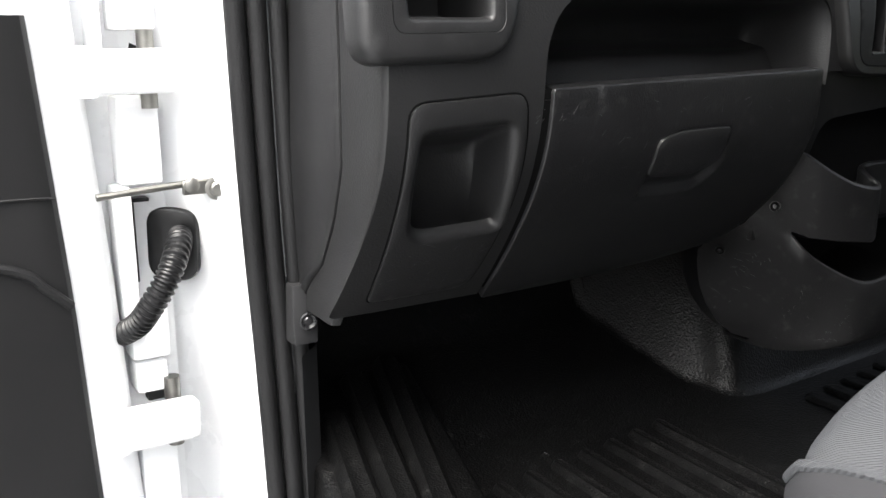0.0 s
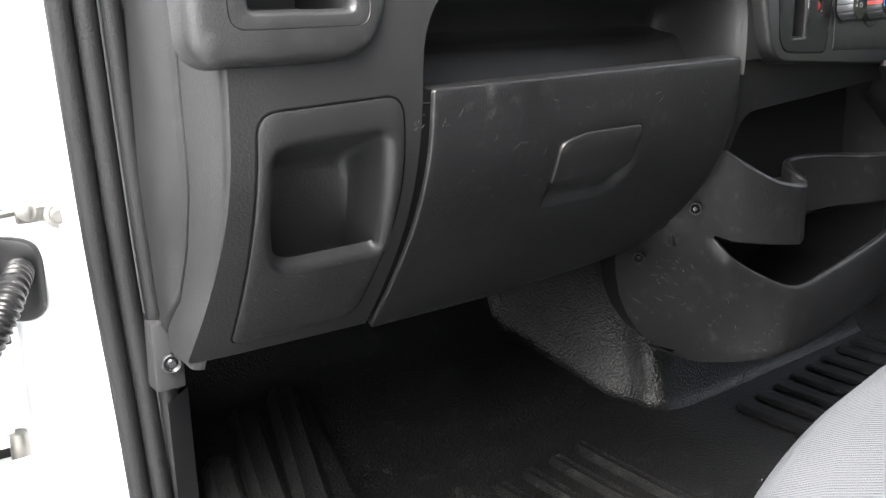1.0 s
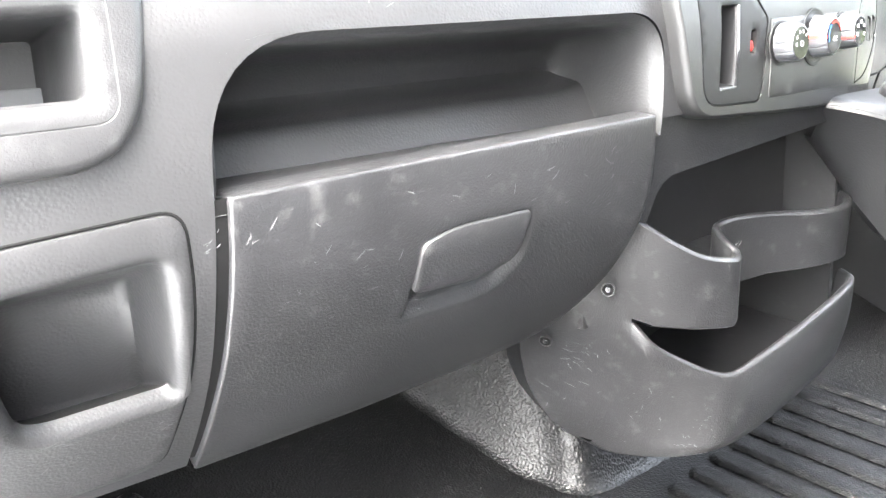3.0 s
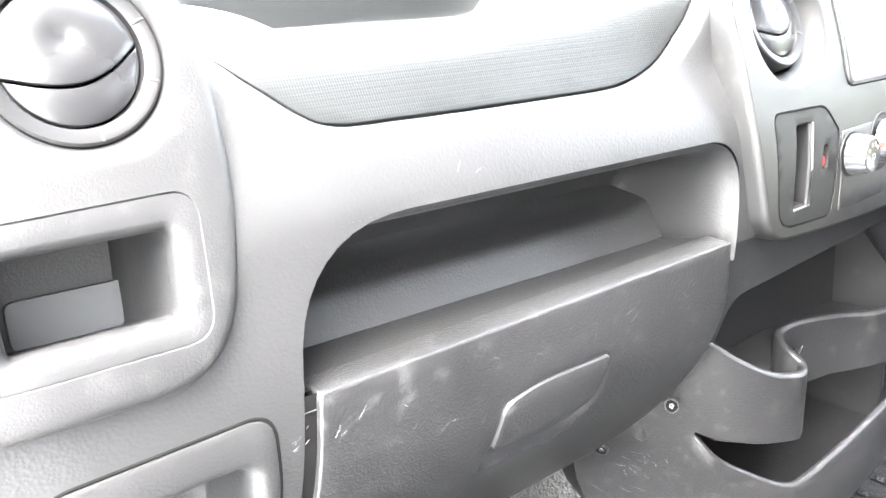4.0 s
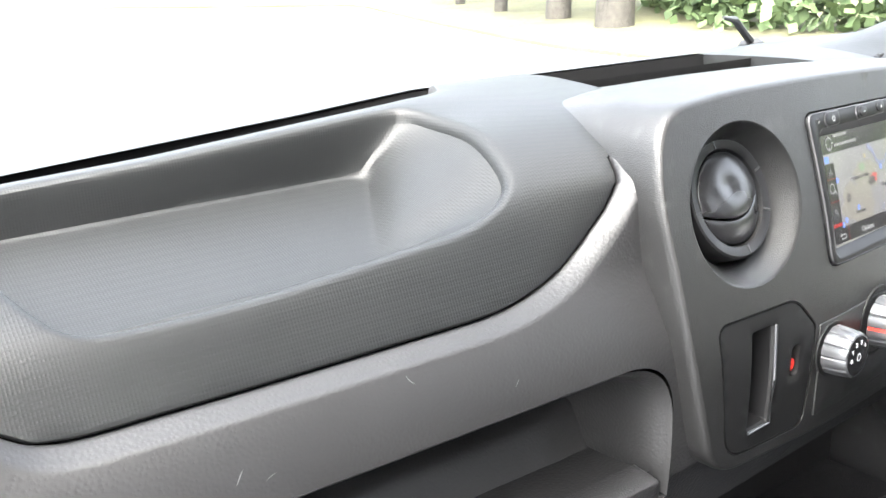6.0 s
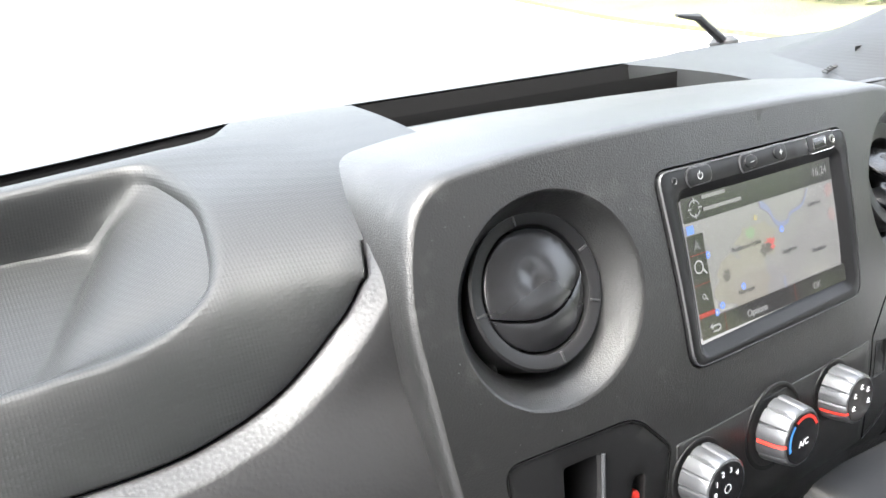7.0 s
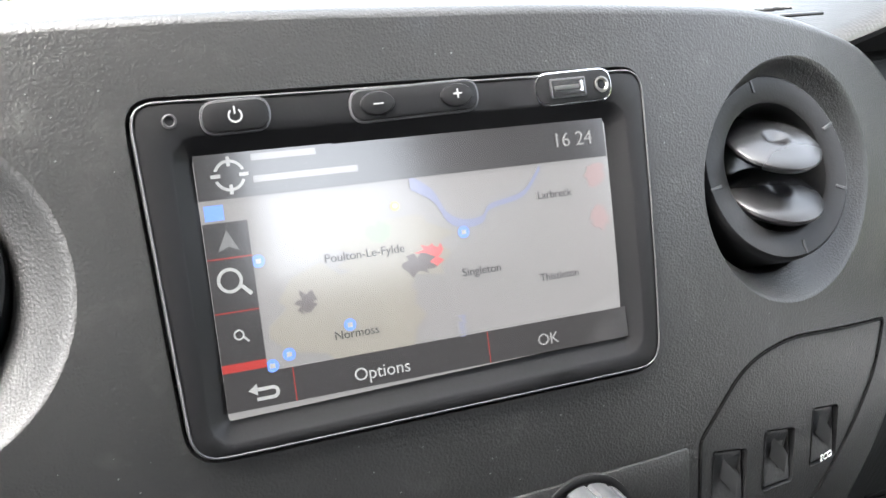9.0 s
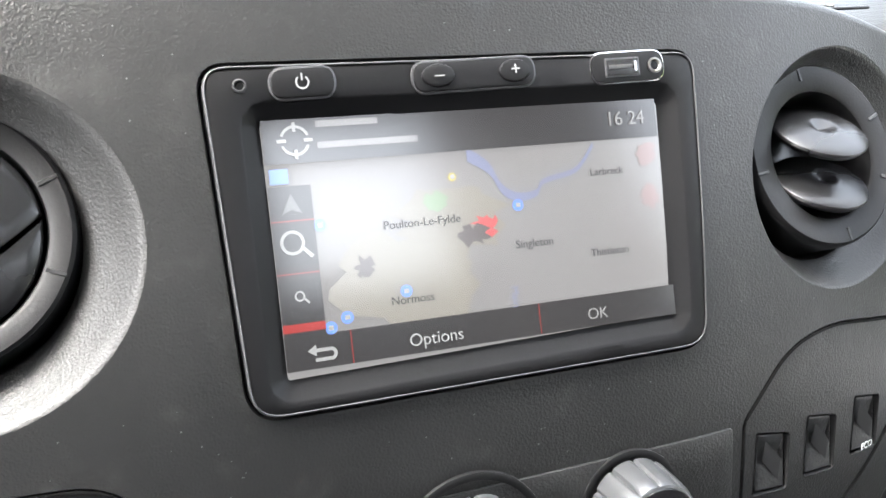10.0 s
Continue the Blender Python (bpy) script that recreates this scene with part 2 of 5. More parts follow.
ASPHALT = material("pale_tarmac", (0.25, 0.255, 0.26), 0.9, vary=0.2, scale=0.4, bumps=(("noise", 30, 0.5, 0.01),))
GRASS = material("dry_grass", (0.078, 0.076, 0.036), 0.95, vary=0.4, scale=0.8, bumps=(("noise", 20, 0.8, 0.05),))
BARK = material("tree_bark", (0.042, 0.038, 0.032), 0.9, vary=0.3, bumps=(("noise", 20, 0.8, 0.03),))
LEAF = material("green_leaf", (0.062, 0.095, 0.036), 0.7, vary=0.4, scale=2.0)
BEZEL = material("satin_black_bezel", (0.006, 0.006, 0.0065), 0.40, spec=0.18, vary=0.1, bumps=(("noise", 900, 0.1, 0.0003),))
RIMS = material("worn_button_ring", (0.06, 0.06, 0.063), 0.35, metal=0.5)
EDGE = material("bezel_edge_highlight", (0.035, 0.035, 0.037), 0.42, metal=0.3)
TICK = material("grey_vent_mark_and_highlight", (0.014, 0.014, 0.0145), 0.42)
TRIM = material("black_door_trim", (0.008, 0.008, 0.0085), 0.6, spec=0.3, bumps=(("noise", 500, 0.2, 0.0006),))
LEATHER = material("creased_black_leather", (0.010, 0.010, 0.0105), 0.42, bumps=(("noise", 45, 0.6, 0.004), ("cell", 700, 0.3, 0.0006)))
# near-black for joints; in cavities the colour also stands for their shade
GAP = material("joint_and_cavity_shade", (0.0016, 0.0016, 0.0017), 0.85, spec=0.1)
RING = material("black_vent_ring", (0.007, 0.007, 0.0075), 0.42, spec=0.24, vary=0.15, bumps=(("noise", 900, 0.2, 0.0004),))
SCRATCH = material("pale_scratch", (0.11, 0.11, 0.112), 0.6)
CARD = material("smooth_black_panel", (0.006, 0.006, 0.0063), 0.50, spec=0.26, vary=0.1, bumps=(("noise", 1800, 0.15, 0.0003),))
LCD_MAP = glow("lit_map_grey", (0.30, 0.29, 0.29), 0.05)
LCD_BEIGE = glow("lit_map_beige", (0.31, 0.29, 0.255), 0.05)
LCD_DARK = glow("lit_bar_dark", (0.055, 0.052, 0.053), 0.05)
LCD_WHITE = glow("lit_white", (0.8, 0.8, 0.8), 0.022)
LCD_TEXT = glow("lit_pale_grey", (0.42, 0.41, 0.41), 0.035)
LCD_SIGN = glow("lit_button_sign", (0.8, 0.8, 0.8), 0.045)
LCD_GREY = glow("lit_grey", (0.2, 0.2, 0.2), 0.05)
LCD_INK = glow("lit_label_grey", (0.10, 0.10, 0.11), 0.02)
LCD_BLUE = glow("lit_river_blue", (0.25, 0.27, 0.40), 0.05)
LCD_PIN = glow("lit_pin_blue", (0.10, 0.18, 0.5), 0.1)
LCD_RED = glow("lit_red", (0.40, 0.05, 0.045), 0.05)
LCD_RED2 = glow("lit_town_red", (0.5, 0.10, 0.10), 0.06)
LCD_TOWN = glow("lit_town_grey", (0.17, 0.15, 0.15), 0.04)
LCD_GREEN = glow("lit_map_green", (0.27, 0.36, 0.24), 0.05)
LCD_YELLOW = glow("lit_pin_yellow", (0.5, 0.42, 0.12), 0.06)
LCD_PINK = glow("lit_map_pink", (0.36, 0.27, 0.27), 0.05)


# ---- the dashboard's form ----
PROFILE = [(.860, .275), (.803, .334), (.755, .39), (.72, .44), (.70, .486), (.691, .54), (.689, .59), (.690, .64), (.699, .67), (.71, .693),
           (.72, .716), (.73, .738), (.745, .758), (.775, .776), (.82, .790), (.90, .798), (.955, .797), (.985, .793), (1.014, .784), (1.06, .77)]
prof = np.array(spline(PROFILE, 8))
arc = np.concatenate([[0], np.cumsum(np.linalg.norm(np.diff(prof, axis=0), axis=1))])


def vz(z):
    """Where on the profile a height is met."""
    return float(np.interp(z, prof[:109, 1], arc[:109]))


def vy(y):
    """Where on the profile's upper part a depth is met."""
    return float(np.interp(y, prof[72:, 0], arc[72:]))


def dash_at(u, v):
    y, z = np.interp(v, arc, prof[:, 0]), np.interp(v, arc, prof[:, 1])
    ramp = min(1, max(0, (z - .70) / .07))
    z += ramp * np.interp(u, [.35, .55, .7, .88, .98, 1.05], [-.020, -.016, -.010, .003, .012, .012])
    y += np.interp(u, [.30, .345, .40], [.02, .004, 0])
    z += .0035 * np.interp(y, [.86, .893], [0, 1]) * np.interp(u, [.91, .98], [1, 0])
    # the surface swings forward to meet the centre panel
    y -= .020 * np.interp(z, [.70, .76, .80, .82], [0, 1, .6, 0]) * np.interp(u, [.86, .90, .94, .965], [0, .12, .6, 1])
    return (u, float(y), float(z))


DASH = Surface(dash_at, (0, -1, 0.7))

# the seam between the lower dash and the tray insert, from the upper left round to the upper right
SEAM = [(.500, vy(.86)), (.508, vy(.80)), (.520, vz(.772)), (.531, vz(.753)), (.546, vz(.732)), (.571, vz(.706)), (.592, vz(.6960)), (.64, vz(.6945)), (.70, vz(.694)), (.78, vz(.694)),
        (.84, vz(.6945)), (.872, vz(.6985)), (.899, vz(.7055)), (.921, vz(.716)), (.941, vz(.731)), (.955, vz(.748)), (.965, vz(.766))]
seam = [tuple(q) for q in spline(SEAM, 5)]

dash = thing("dashboard", "dark grey moulded plastic van dashboard with open shelf and top tray", "dashboard")

# lower body with the shelf opening and the cut-outs of the pockets
LEFT = .360
SHELF = [(.975, vz(.546), 0), (.974, vz(.640), .075), (.537, vz(.641), .085), (.535, vz(.47), .03), (.543, vz(.40), .03), (.556, vz(.29), 0)]
low_run = fillet([(1.03, vz(.546), 0), *SHELF, (LEFT, vz(.29), .01), (LEFT, vy(.86), 0)], 10, closed=False)
k = len(seam)
up = []
for i in range(k):
    t = np.array(seam[min(i + 1, k - 1)]) - np.array(seam[max(i - 1, 0)])
    t /= np.linalg.norm(t)
    up.append((-t[1], t[0]))


def beside(d):
    """The seam moved by d towards the tray."""
    return [(s[0] + n[0] * d, s[1] + n[1] * d) for s, n in zip(seam, up)]


outer = low_run + beside(-.013) + [(1.03, vz(.76))]
outer = [(min(u, 1.025), v) for u, v in outer]
# the loop runs clockwise from the right foot over the shelf to the left and back along the seam
pocket_hole = fillet([(.396, vz(.307), .014), (.530, vz(.307), .03), (.528, vz(.40), .03), (.519, vz(.50), .02), (.515, vz(.540), .020), (.380, vz(.534), .020), (.381, vz(.45), .04)], 8)
pod_hole = fillet([(.365, vz(.595), .01), (.486, vz(.595), .01), (.486, vz(.752), .01), (.365, vz(.752), .01)], 3)
bm = bmesh.new()
sheet(bm, DASH, outer, [pocket_hole, pod_hole], .010)
lip(bm, DASH, pocket_hole, [(0, 0), (.0008, .0015), (.001, .006)])
skin(bm, [[DASH.point(*q, w) for q in beside(d)] for d, w in ((-.013, 0), (-.0115, .0003), (-.0095, .0014), (-.007, .0034), (-.004, .0062), (-.001, .0088), (.0005, .0105), (.0008, .013), (.0008, .021))], closed=False)
part("front_panel", bm, GRAIN, dash)

# black strip just under the surface, painting the shade of the lid's gap
bm = bmesh.new()
sheet(bm, DASH, fillet([(.533, vz(.30), 0), (.560, vz(.30), 0), (.556, vz(.541), 0), (.533, vz(.541), 0)], 2), (), .008, .0008)
part("lid_gap", bm, GAP, dash, "black strip for the shade in the gap beside the glovebox lid")

# shelf behind the opening
bm = bmesh.new()
lipline = fillet([(.975, vz(.53), 0), (.974, vz(.640), .075), (.537, vz(.641), .085), (.535, vz(.53), 0)], 10)
back = (0, 1, 0.02)
base = [[DASH.point(*q, w, back) for q in inset(lipline, d)] for d, w in ((0, 0), (.001, .002), (.004, .005), (.008, .012), (.011, .03))]
for deep, keep in ((.06, .98), (.09, .88), (.11, .70), (.122, .40), (.126, .10)):
    base.append([Vector((p.x + (.755 - p.x) * (1 - keep) * .08, p.y + deep - .03, .575 + (p.z - .575) * keep if p.z > .575 else p.z)) for p in base[4]])
skin(bm, base)
bm.faces.new([bm.verts.new(p) for p in base[-1]])
part("shelf_recess", bm, GRAIN, dash)
bm = bmesh.new()
shelf_line = [(.698, .541), (.715, .540), (.735, .538), (.752, .536), (.758, .538), (.766, .553), (.774, .567), (.784, .572), (.800, .577), (.813, .588), (.820, .612), (.823, .64)]
skin(bm, [[(x, y + (.004 if x > .94 else 0), z + (.0 if x < .93 else (x - .93) * .2)) for y, z in spline(shelf_line, 4)] for x in np.linspace(.536, .972, 24)], closed=False)
part("shelf_floor", bm, GRAIN, dash, "leather-grained shelf floor with raised back")

# tray insert with its trough
RIM = [(.566, vy(.83)), (.578, vy(.79)), (.590, vz(.768)), (.603, vz(.753)), (.620, vz(.7435)), (.655, vz(.740)), (.72, vz(.739)), (.80, vz(.741)), (.838, vz(.742)), (.862, vz(.747)),
       (.882, vz(.757)), (.896, vz(.768)), (.906, vy(.80)), (.908, vy(.84)), (.897, vy(.885)), (.87, vy(.897)), (.80, vy(.899)), (.70, vy(.899)), (.60, vy(.899)), (.562, vy(.885))]
rim = [tuple(q) for q in spline(RIM, 4, closed=True)]
bm = bmesh.new()
low = beside(.0040)
# its back edge: a ridge along the windscreen's gap, then a hump that reaches across it
BACK = [(1.06, vy(.955)), (1.035, vy(1.002)), (.988, vy(1.006)), (.970, vy(.965)), (.945, vy(.918)), (.92, vy(.909)), (.40, vy(.909))]
back_line = fillet([(u, v, .012) for u, v in BACK], 4, .02, closed=False)
ins = low + [(1.06, vz(.768)), *back_line, (.40, vy(.86))]
sheet(bm, DASH, ins, [inset(rim, -.001)], .010, .0105)
# the insert's rounded edge goes down into the seam
skin(bm, [[DASH.point(*q, w) for q in beside(d)] for d, w in ((.0040, .0105), (.0030, .0108), (.0024, .0116), (.0022, .013), (.0022, .021))], closed=False)
back_edge = [DASH.point(*q, .0105) for q in back_line]
skin(bm, [[p + Vector((0, d, -h)) for p in back_edge] for d, h in ((0, 0), (.003, .001), (.0052, .0035), (.006, .0075), (.0062, .035))], closed=False)
loops = [[DASH.point(*q, w) for q in inset(rim, d)] for d, w in ((-.001, .0105), (.0012, .0107), (.0034, .0116), (.0054, .0132), (.0068, .0158), (.0076, .0195))]


def tray_floor(x, y):
    return (x, y, .747 - (.899 - y) * .24)


def shared_out(pts, n):
    """n points spread evenly along a line, without its last."""
    p = np.array(pts)
    run = np.concatenate([[0], np.cumsum(np.linalg.norm(np.diff(p, axis=0), axis=1))])
    return [tuple(np.interp(run[-1] * i / n, run, p[:, k]) for k in range(p.shape[1])) for i in range(n)]


# the trough's floor, corner for corner below its rim: front, right, back, left
CORNERS = [12, 42, 58, 75]
FLOOR = [(.578, .774), (.806, .780), (.866, .899), (.556, .893)]
count = len(rim)
floor_xy = []
for i in range(4):
    a, b = CORNERS[i], CORNERS[(i + 1) % 4]
    n = (b - a) % count
    floor_xy += shared_out([FLOOR[i], FLOOR[(i + 1) % 4]], n)
floor_xy = floor_xy[-CORNERS[0]:] + floor_xy[:-CORNERS[0]]
mid_x, mid_y = .715, .838
soft = []
for i, (x, y) in enumerate(floor_xy):
    near_by = [floor_xy[(i + k) % count] for k in (-2, -1, 0, 1, 2)]
    soft.append((sum(q[0] for q in near_by) / 5, sum(q[1] for q in near_by) / 5))
edge_low = [Vector(tray_floor(*q)) for q in soft]
wall_rows = []
for s in (.06, .2, .4, .6, .8, .93):
    swell = [float(np.interp(i, [0, 40, 45, 54, 58], [-.015, -.015, .060, .060, 0])) * s ** 3 * (1 - s) for i in range(count)]
    wall_rows.append([a.lerp(b, s) + Vector((0, 0, e)) for a, b, e in zip(loops[-1], edge_low, swell)])
foot_rows = []
for d, h in ((.0006, .0012), (.0022, .0002), (.004, 0)):
    row = []
    for q in soft:
        k = 1 - d / .06
        row.append(Vector(tray_floor(mid_x + (q[0] - mid_x) * k, mid_y + (q[1] - mid_y) * k)) + Vector((0, 0, h)))
    foot_rows.append(row)
skin(bm, [*loops, *wall_rows, *foot_rows])
sheet(bm, Surface(tray_floor, (0, 0, 1)), [(p.x, p.y) for p in foot_rows[-1]], (), .012)
part("tray_insert", bm, WEAVE, dash, "dimpled grey plastic top tray with deep trough", sharp=30)
bm = bmesh.new()
skin(bm, [[DASH.point(*q, .0185) for q in beside(d)] for d in (-.002, .006)], closed=False)
part("tray_seam", bm, GAP, dash, "dark seam round the top tray")

# gap below the windscreen; the trough's shade is put into its near-black colour
def foot_drop(x):
    """The windscreen's foot falls away towards the door."""
    return float(np.interp(x, [.3, .573, .744, .88, .98], [-.040, -.026, -.016, -.008, 0]))


def back_y(x):
    return float(np.interp(x, [.94, .97, 1.0], [.914, .948, .952]))


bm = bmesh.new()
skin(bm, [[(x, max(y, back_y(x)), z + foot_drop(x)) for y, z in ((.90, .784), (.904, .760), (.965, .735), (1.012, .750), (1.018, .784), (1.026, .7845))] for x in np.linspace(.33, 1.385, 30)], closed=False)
part("windscreen_gap", bm, GAP, dash, "gap along the windscreen's foot, shade put into its black colour")


# ---- centre panel ----
def stack_at(u, z):
    d = u - 1.2275
    y = np.interp(z, ZS, YS) + .115 * d + 1.2 * max(0, d - .07) ** 2 + max(0, -.06 - d) ** 2 * 1.0 / (1 + 10 * max(0, -.06 - d))
    return (u, float(y), z)


_c = np.array(spline([(.690, .50), (.688, .54), (.687, .60), (.691, .65), (.705, .718), (.736, .82), (.754, .86)], 8))
YS, ZS = _c[:, 0], _c[:, 1]
STACK = Surface(stack_at)

stack = thing("centre_console_panel", "dark charcoal fine-grained plastic centre panel of the dashboard", "console panel")
OUT = [(1.002, .545, .030), (1.25, .531, .05), (1.40, .533, .03), (1.475, .60, .04), (1.512, .70, .05), (1.478, .762, .05), (1.40, .789, .06), (1.30, .797, .04), (1.16, .803, .04), (1.05, .803, .06), (.980, .797, .045), (.965, .748, .06), (.974, .655, .08), (.986, .60, .06)]
face_loop = fillet(OUT, 10)
DISH_A, DISH_B = (1.0510, .7297), (1.400, .7218)
dish_a = ellipse(DISH_A[0] - .0010, DISH_A[1], .0620, .0562, 64)
dish_b = ellipse(*DISH_B, .0545, .051, 64)
radio_hole = fillet([(1.1375, .6655, .012), (1.3165, .6625, .012), (1.3225, .7762, .011), (1.1312, .7812, .011)], 6)
card_hole = fillet([(1.010, .552, .025), (1.108, .548, .012), (1.118, .628, .006), (1.092, .655, .012), (1.000, .657, .012)], 6)
switch_hole = fillet([(1.331, .545, .004), (1.372, .552, .02), (1.42, .585, .03), (1.452, .62, .02), (1.462, .646, .006), (1.385, .659, .03), (1.358, .654, .02), (1.333, .628, .004)], 6)
bm = bmesh.new()
sheet(bm, STACK, face_loop, [dish_a, dish_b, radio_hole, card_hole, switch_hole], .010)
for hole in (radio_hole, card_hole, switch_hole):
    lip(bm, STACK, hole, [(0, 0), (.0006, .0012), (.0008, .006)])
part("panel_face", bm, PANEL, stack)
bm = bmesh.new()
deep = [(0, 0), (-.0015, .0008), (-.003, .003), (-.004, .008), (-.0045, .020), (-.0045, .05)]


def flank(d, w):
    """The panel's edge, widened by d and moved back by w; its upper side stays nearly level."""
    row = []
    for a, b in zip(face_loop, inset(face_loop, -d)):
        lift = b[1] - a[1]
        z = a[1] + (min(lift, .004) if lift > 0 else lift)
        p = STACK.point(*a)
        row.append(Vector((b[0], p.y + w, z)))
    return row


loops = [flank(-d, w) for d, w in deep]
skin(bm, loops)
# the cover runs back from the panel's upper edge to the windscreen gap
back_rows = [loops[-1]]
for w, drop in ((.05, .006), (.09, .013), (.13, .021), (.18, .031), (.22, .038)):
    back_rows.append([Vector((p.x, min(p.y + w, .955 if p.x < 1.38 else 1.02), p.z - drop)) for p in loops[-1]])
skin(bm, back_rows)
part("panel_surround", bm, PANEL, stack)
for hole, (cu, cv), r, sink in ((dish_a, (1.0465, .7310), .0452, 1.0), (dish_b, (1.3925, .7235), .0415, .62)):
    ring = [(cu + r * math.cos(2 * math.pi * i / 64), cv + r * .95 * math.sin(2 * math.pi * i / 64)) for i in range(64)]
    rows = []
    for s, w in ((0, 0), (.06, .0004), (.14, .0016), (.3, .0050), (.55, .0098), (.8, .0138), (.95, .0158), (1, .0170)):
        rows.append([STACK.point(h[0] * (1 - s) + g[0] * s, h[1] * (1 - s) + g[1] * s, w * sink) for h, g in zip(hole, ring)])
    rows.append([STACK.point(*g, .045) for g in ring])
    bm = bmesh.new()
    skin(bm, rows)
    part("vent_dish", bm, PANEL, stack)


# ---- glovebox ----
glovebox = thing("glovebox", "closed dark grey plastic glovebox lid with scratches and scuffs", "glovebox")
GB = [(.5445, vz(.285), .006), (.715, vz(.289), .02), (.86, vz(.302), .05), (.945, vz(.320), .05), (.976, vz(.375), .05), (.972, vz(.46), .05), (.962, vz(.551), .004), (.5445, vz(.542), .004), (.5445, vz(.47), .02)]
GB[0] = (.562, vz(.285), .006)
GB[-1] = (.545, vz(.46), .03)
gb_loop = fillet(GB, 8)
HANDLE = [(.704, vz(.437), .008), (.775, vz(.434), .02), (.812, vz(.448), .012), (.814, vz(.489), .006), (.735, vz(.489), .02), (.702, vz(.480), .010)]
SCOOP = [(.702, vz(.409), .010), (.80, vz(.410), .02), (.826, vz(.440), .014), (.818, vz(.492), .007), (.732, vz(.492), .02), (.699, vz(.482), .010)]
handle_loop, scoop_loop = fillet(HANDLE, 6, .006), fillet(SCOOP, 6, .006)
bm = bmesh.new()
PROUD = -.004
sheet(bm, DASH, inset(gb_loop, .0022), [scoop_loop], .010, PROUD)
skin(bm, [[DASH.point(*q, w) for q in inset(gb_loop, d)] for d, w in ((.0022, PROUD), (.0009, PROUD + .0005), (.0002, PROUD + .0016), (0, .004), (0, .02))])
loops = []
for d, w in ((0, PROUD), (.002, PROUD + .0004), (.0045, PROUD + .0017), (.0075, PROUD + .0040), (.0105, PROUD + .0064), (.013, PROUD + .0080)):
    loops.append([DASH.point(*q, w) for q in inset(scoop_loop, d)])
skin(bm, loops)
sheet(bm, DASH, inset(scoop_loop, .013), (), .008, PROUD + .008)
part("lid", bm, SCUFF, glovebox)
bm = bmesh.new()
slab(bm, DASH, handle_loop, .0105, .002, PROUD + .008, .008)
part("handle", bm, SCUFF, glovebox, "flat black pull handle")

# ---- lower pocket ----
pocket = thing("door_side_pocket", "dark plastic pocket panel set in the dashboard's end", "storage pocket")
pl = inset(pocket_hole, .0012)
OPEN = [(.414, vz(.388), .026), (.523, vz(.391), .012), (.512, vz(.44), .03), (.502, vz(.509), .014), (.395, vz(.504), .016), (.396, vz(.44), .04)]
open_loop = inset(fillet(OPEN, 8, .008), -.007)
bm = bmesh.new()
sheet(bm, DASH, inset(pl, .002), [open_loop], .009, -.002)
skin(bm, [[DASH.point(*q, w) for q in inset(pl, d)] for d, w in ((.002, -.002), (.0006, -.0014), (0, .0004), (0, .008))])
loops = [[DASH.point(*q, w) for q in inset(open_loop, d)] for d, w in ((0, -.002), (.0025, -.0016), (.006, .0005), (.009, .0045), (.0105, .011))]
mid = sum(loops[-1], Vector()) / len(loops[-1])
loops += [[mid.lerp(p, k) + Vector((0, w, -.35 * w)) for p in loops[4]] for w, k in ((.015, .995), (.03, .99), (.045, .975), (.054, .94), (.058, .80))]
skin(bm, loops)
bm.faces.new([bm.verts.new(p) for p in loops[-1]])
part("pocket_moulding", bm, GRAIN, pocket)
bm = bmesh.new()
tube(bm, [DASH.point(*q, .0006) for q in inset(pocket_hole, .0004) + inset(pocket_hole, .0004)[:1]], .0015, 6, False)
part("seam", bm, GAP, pocket, "dark seam round the pocket panel")
bm = bmesh.new()
tube(bm, [(.482, .795, .425), (.478, .785, .46), (.476, .772, .492)], .0009, 6)
part("moulded_ridge", bm, SMOOTH, pocket)


# ---- end pod with the upper pocket ----
def pod_at(u, z):
    y = np.interp(z, [.54, .58, .62, .66, .70, .74, .78, .82], [.679, .679, .682, .688, .696, .708, .725, .75])
    return (u, float(y + np.interp(u, [.30, .345, .39], [.012, .004, 0])), z)


POD = Surface(pod_at)
pod = thing("vent_pod", "raised grey plastic end piece of the dashboard with pocket", "dashboard pod")
pod_loop = fillet([(.339, .577, .016), (.482, .579, .036), (.499, .655, .05), (.499, .745, .03), (.490, .785, .03), (.463, .812, .03), (.339, .816, .01)], 8)
LV = (.4395, .745)
lv_hole = ellipse(*LV, .0505, .0475, 56)
up_bezel = fillet([(.361, .5955, .014), (.4815, .5965, .016), (.4835, .6770, .016), (.360, .6745, .014)], 6)
up_open = fillet([(.374, .6055, .010), (.470, .6055, .010), (.473, .6635, .012), (.372, .6635, .010)], 6, .008)
bm = bmesh.new()
sheet(bm, POD, pod_loop, [lv_hole, up_bezel], .010)
skin(bm, [[POD.point(*q) + Vector((0, w, 0)) for q in inset(pod_loop, d)] for d, w in ((0, 0), (-.004, .0012), (-.007, .004), (-.009, .010), (-.010, .03))])
lip(bm, POD, up_bezel, [(0, 0), (.0006, .001), (.0012, .0012)])
sheet(bm, POD, inset(up_bezel, .0012), [up_open], .008, .0004)
loops = [[POD.point(*q, w) for q in inset(up_open, d)] for d, w in ((0, .0004), (.0015, .0012), (.004, .004), (.006, .010))]
loops += [[p + Vector(((.425 - p.x) * s, w, -drop * (1.0 if p.z < .63 else .55))) for p in loops[-1]] for w, s, drop in ((.004, 0, .0005), (.03, .0, .009), (.060, .01, .0185), (.078, .02, .024), (.082, .06, .025))]
skin(bm, loops)
bm.faces.new([bm.verts.new(p) for p in loops[-1]])
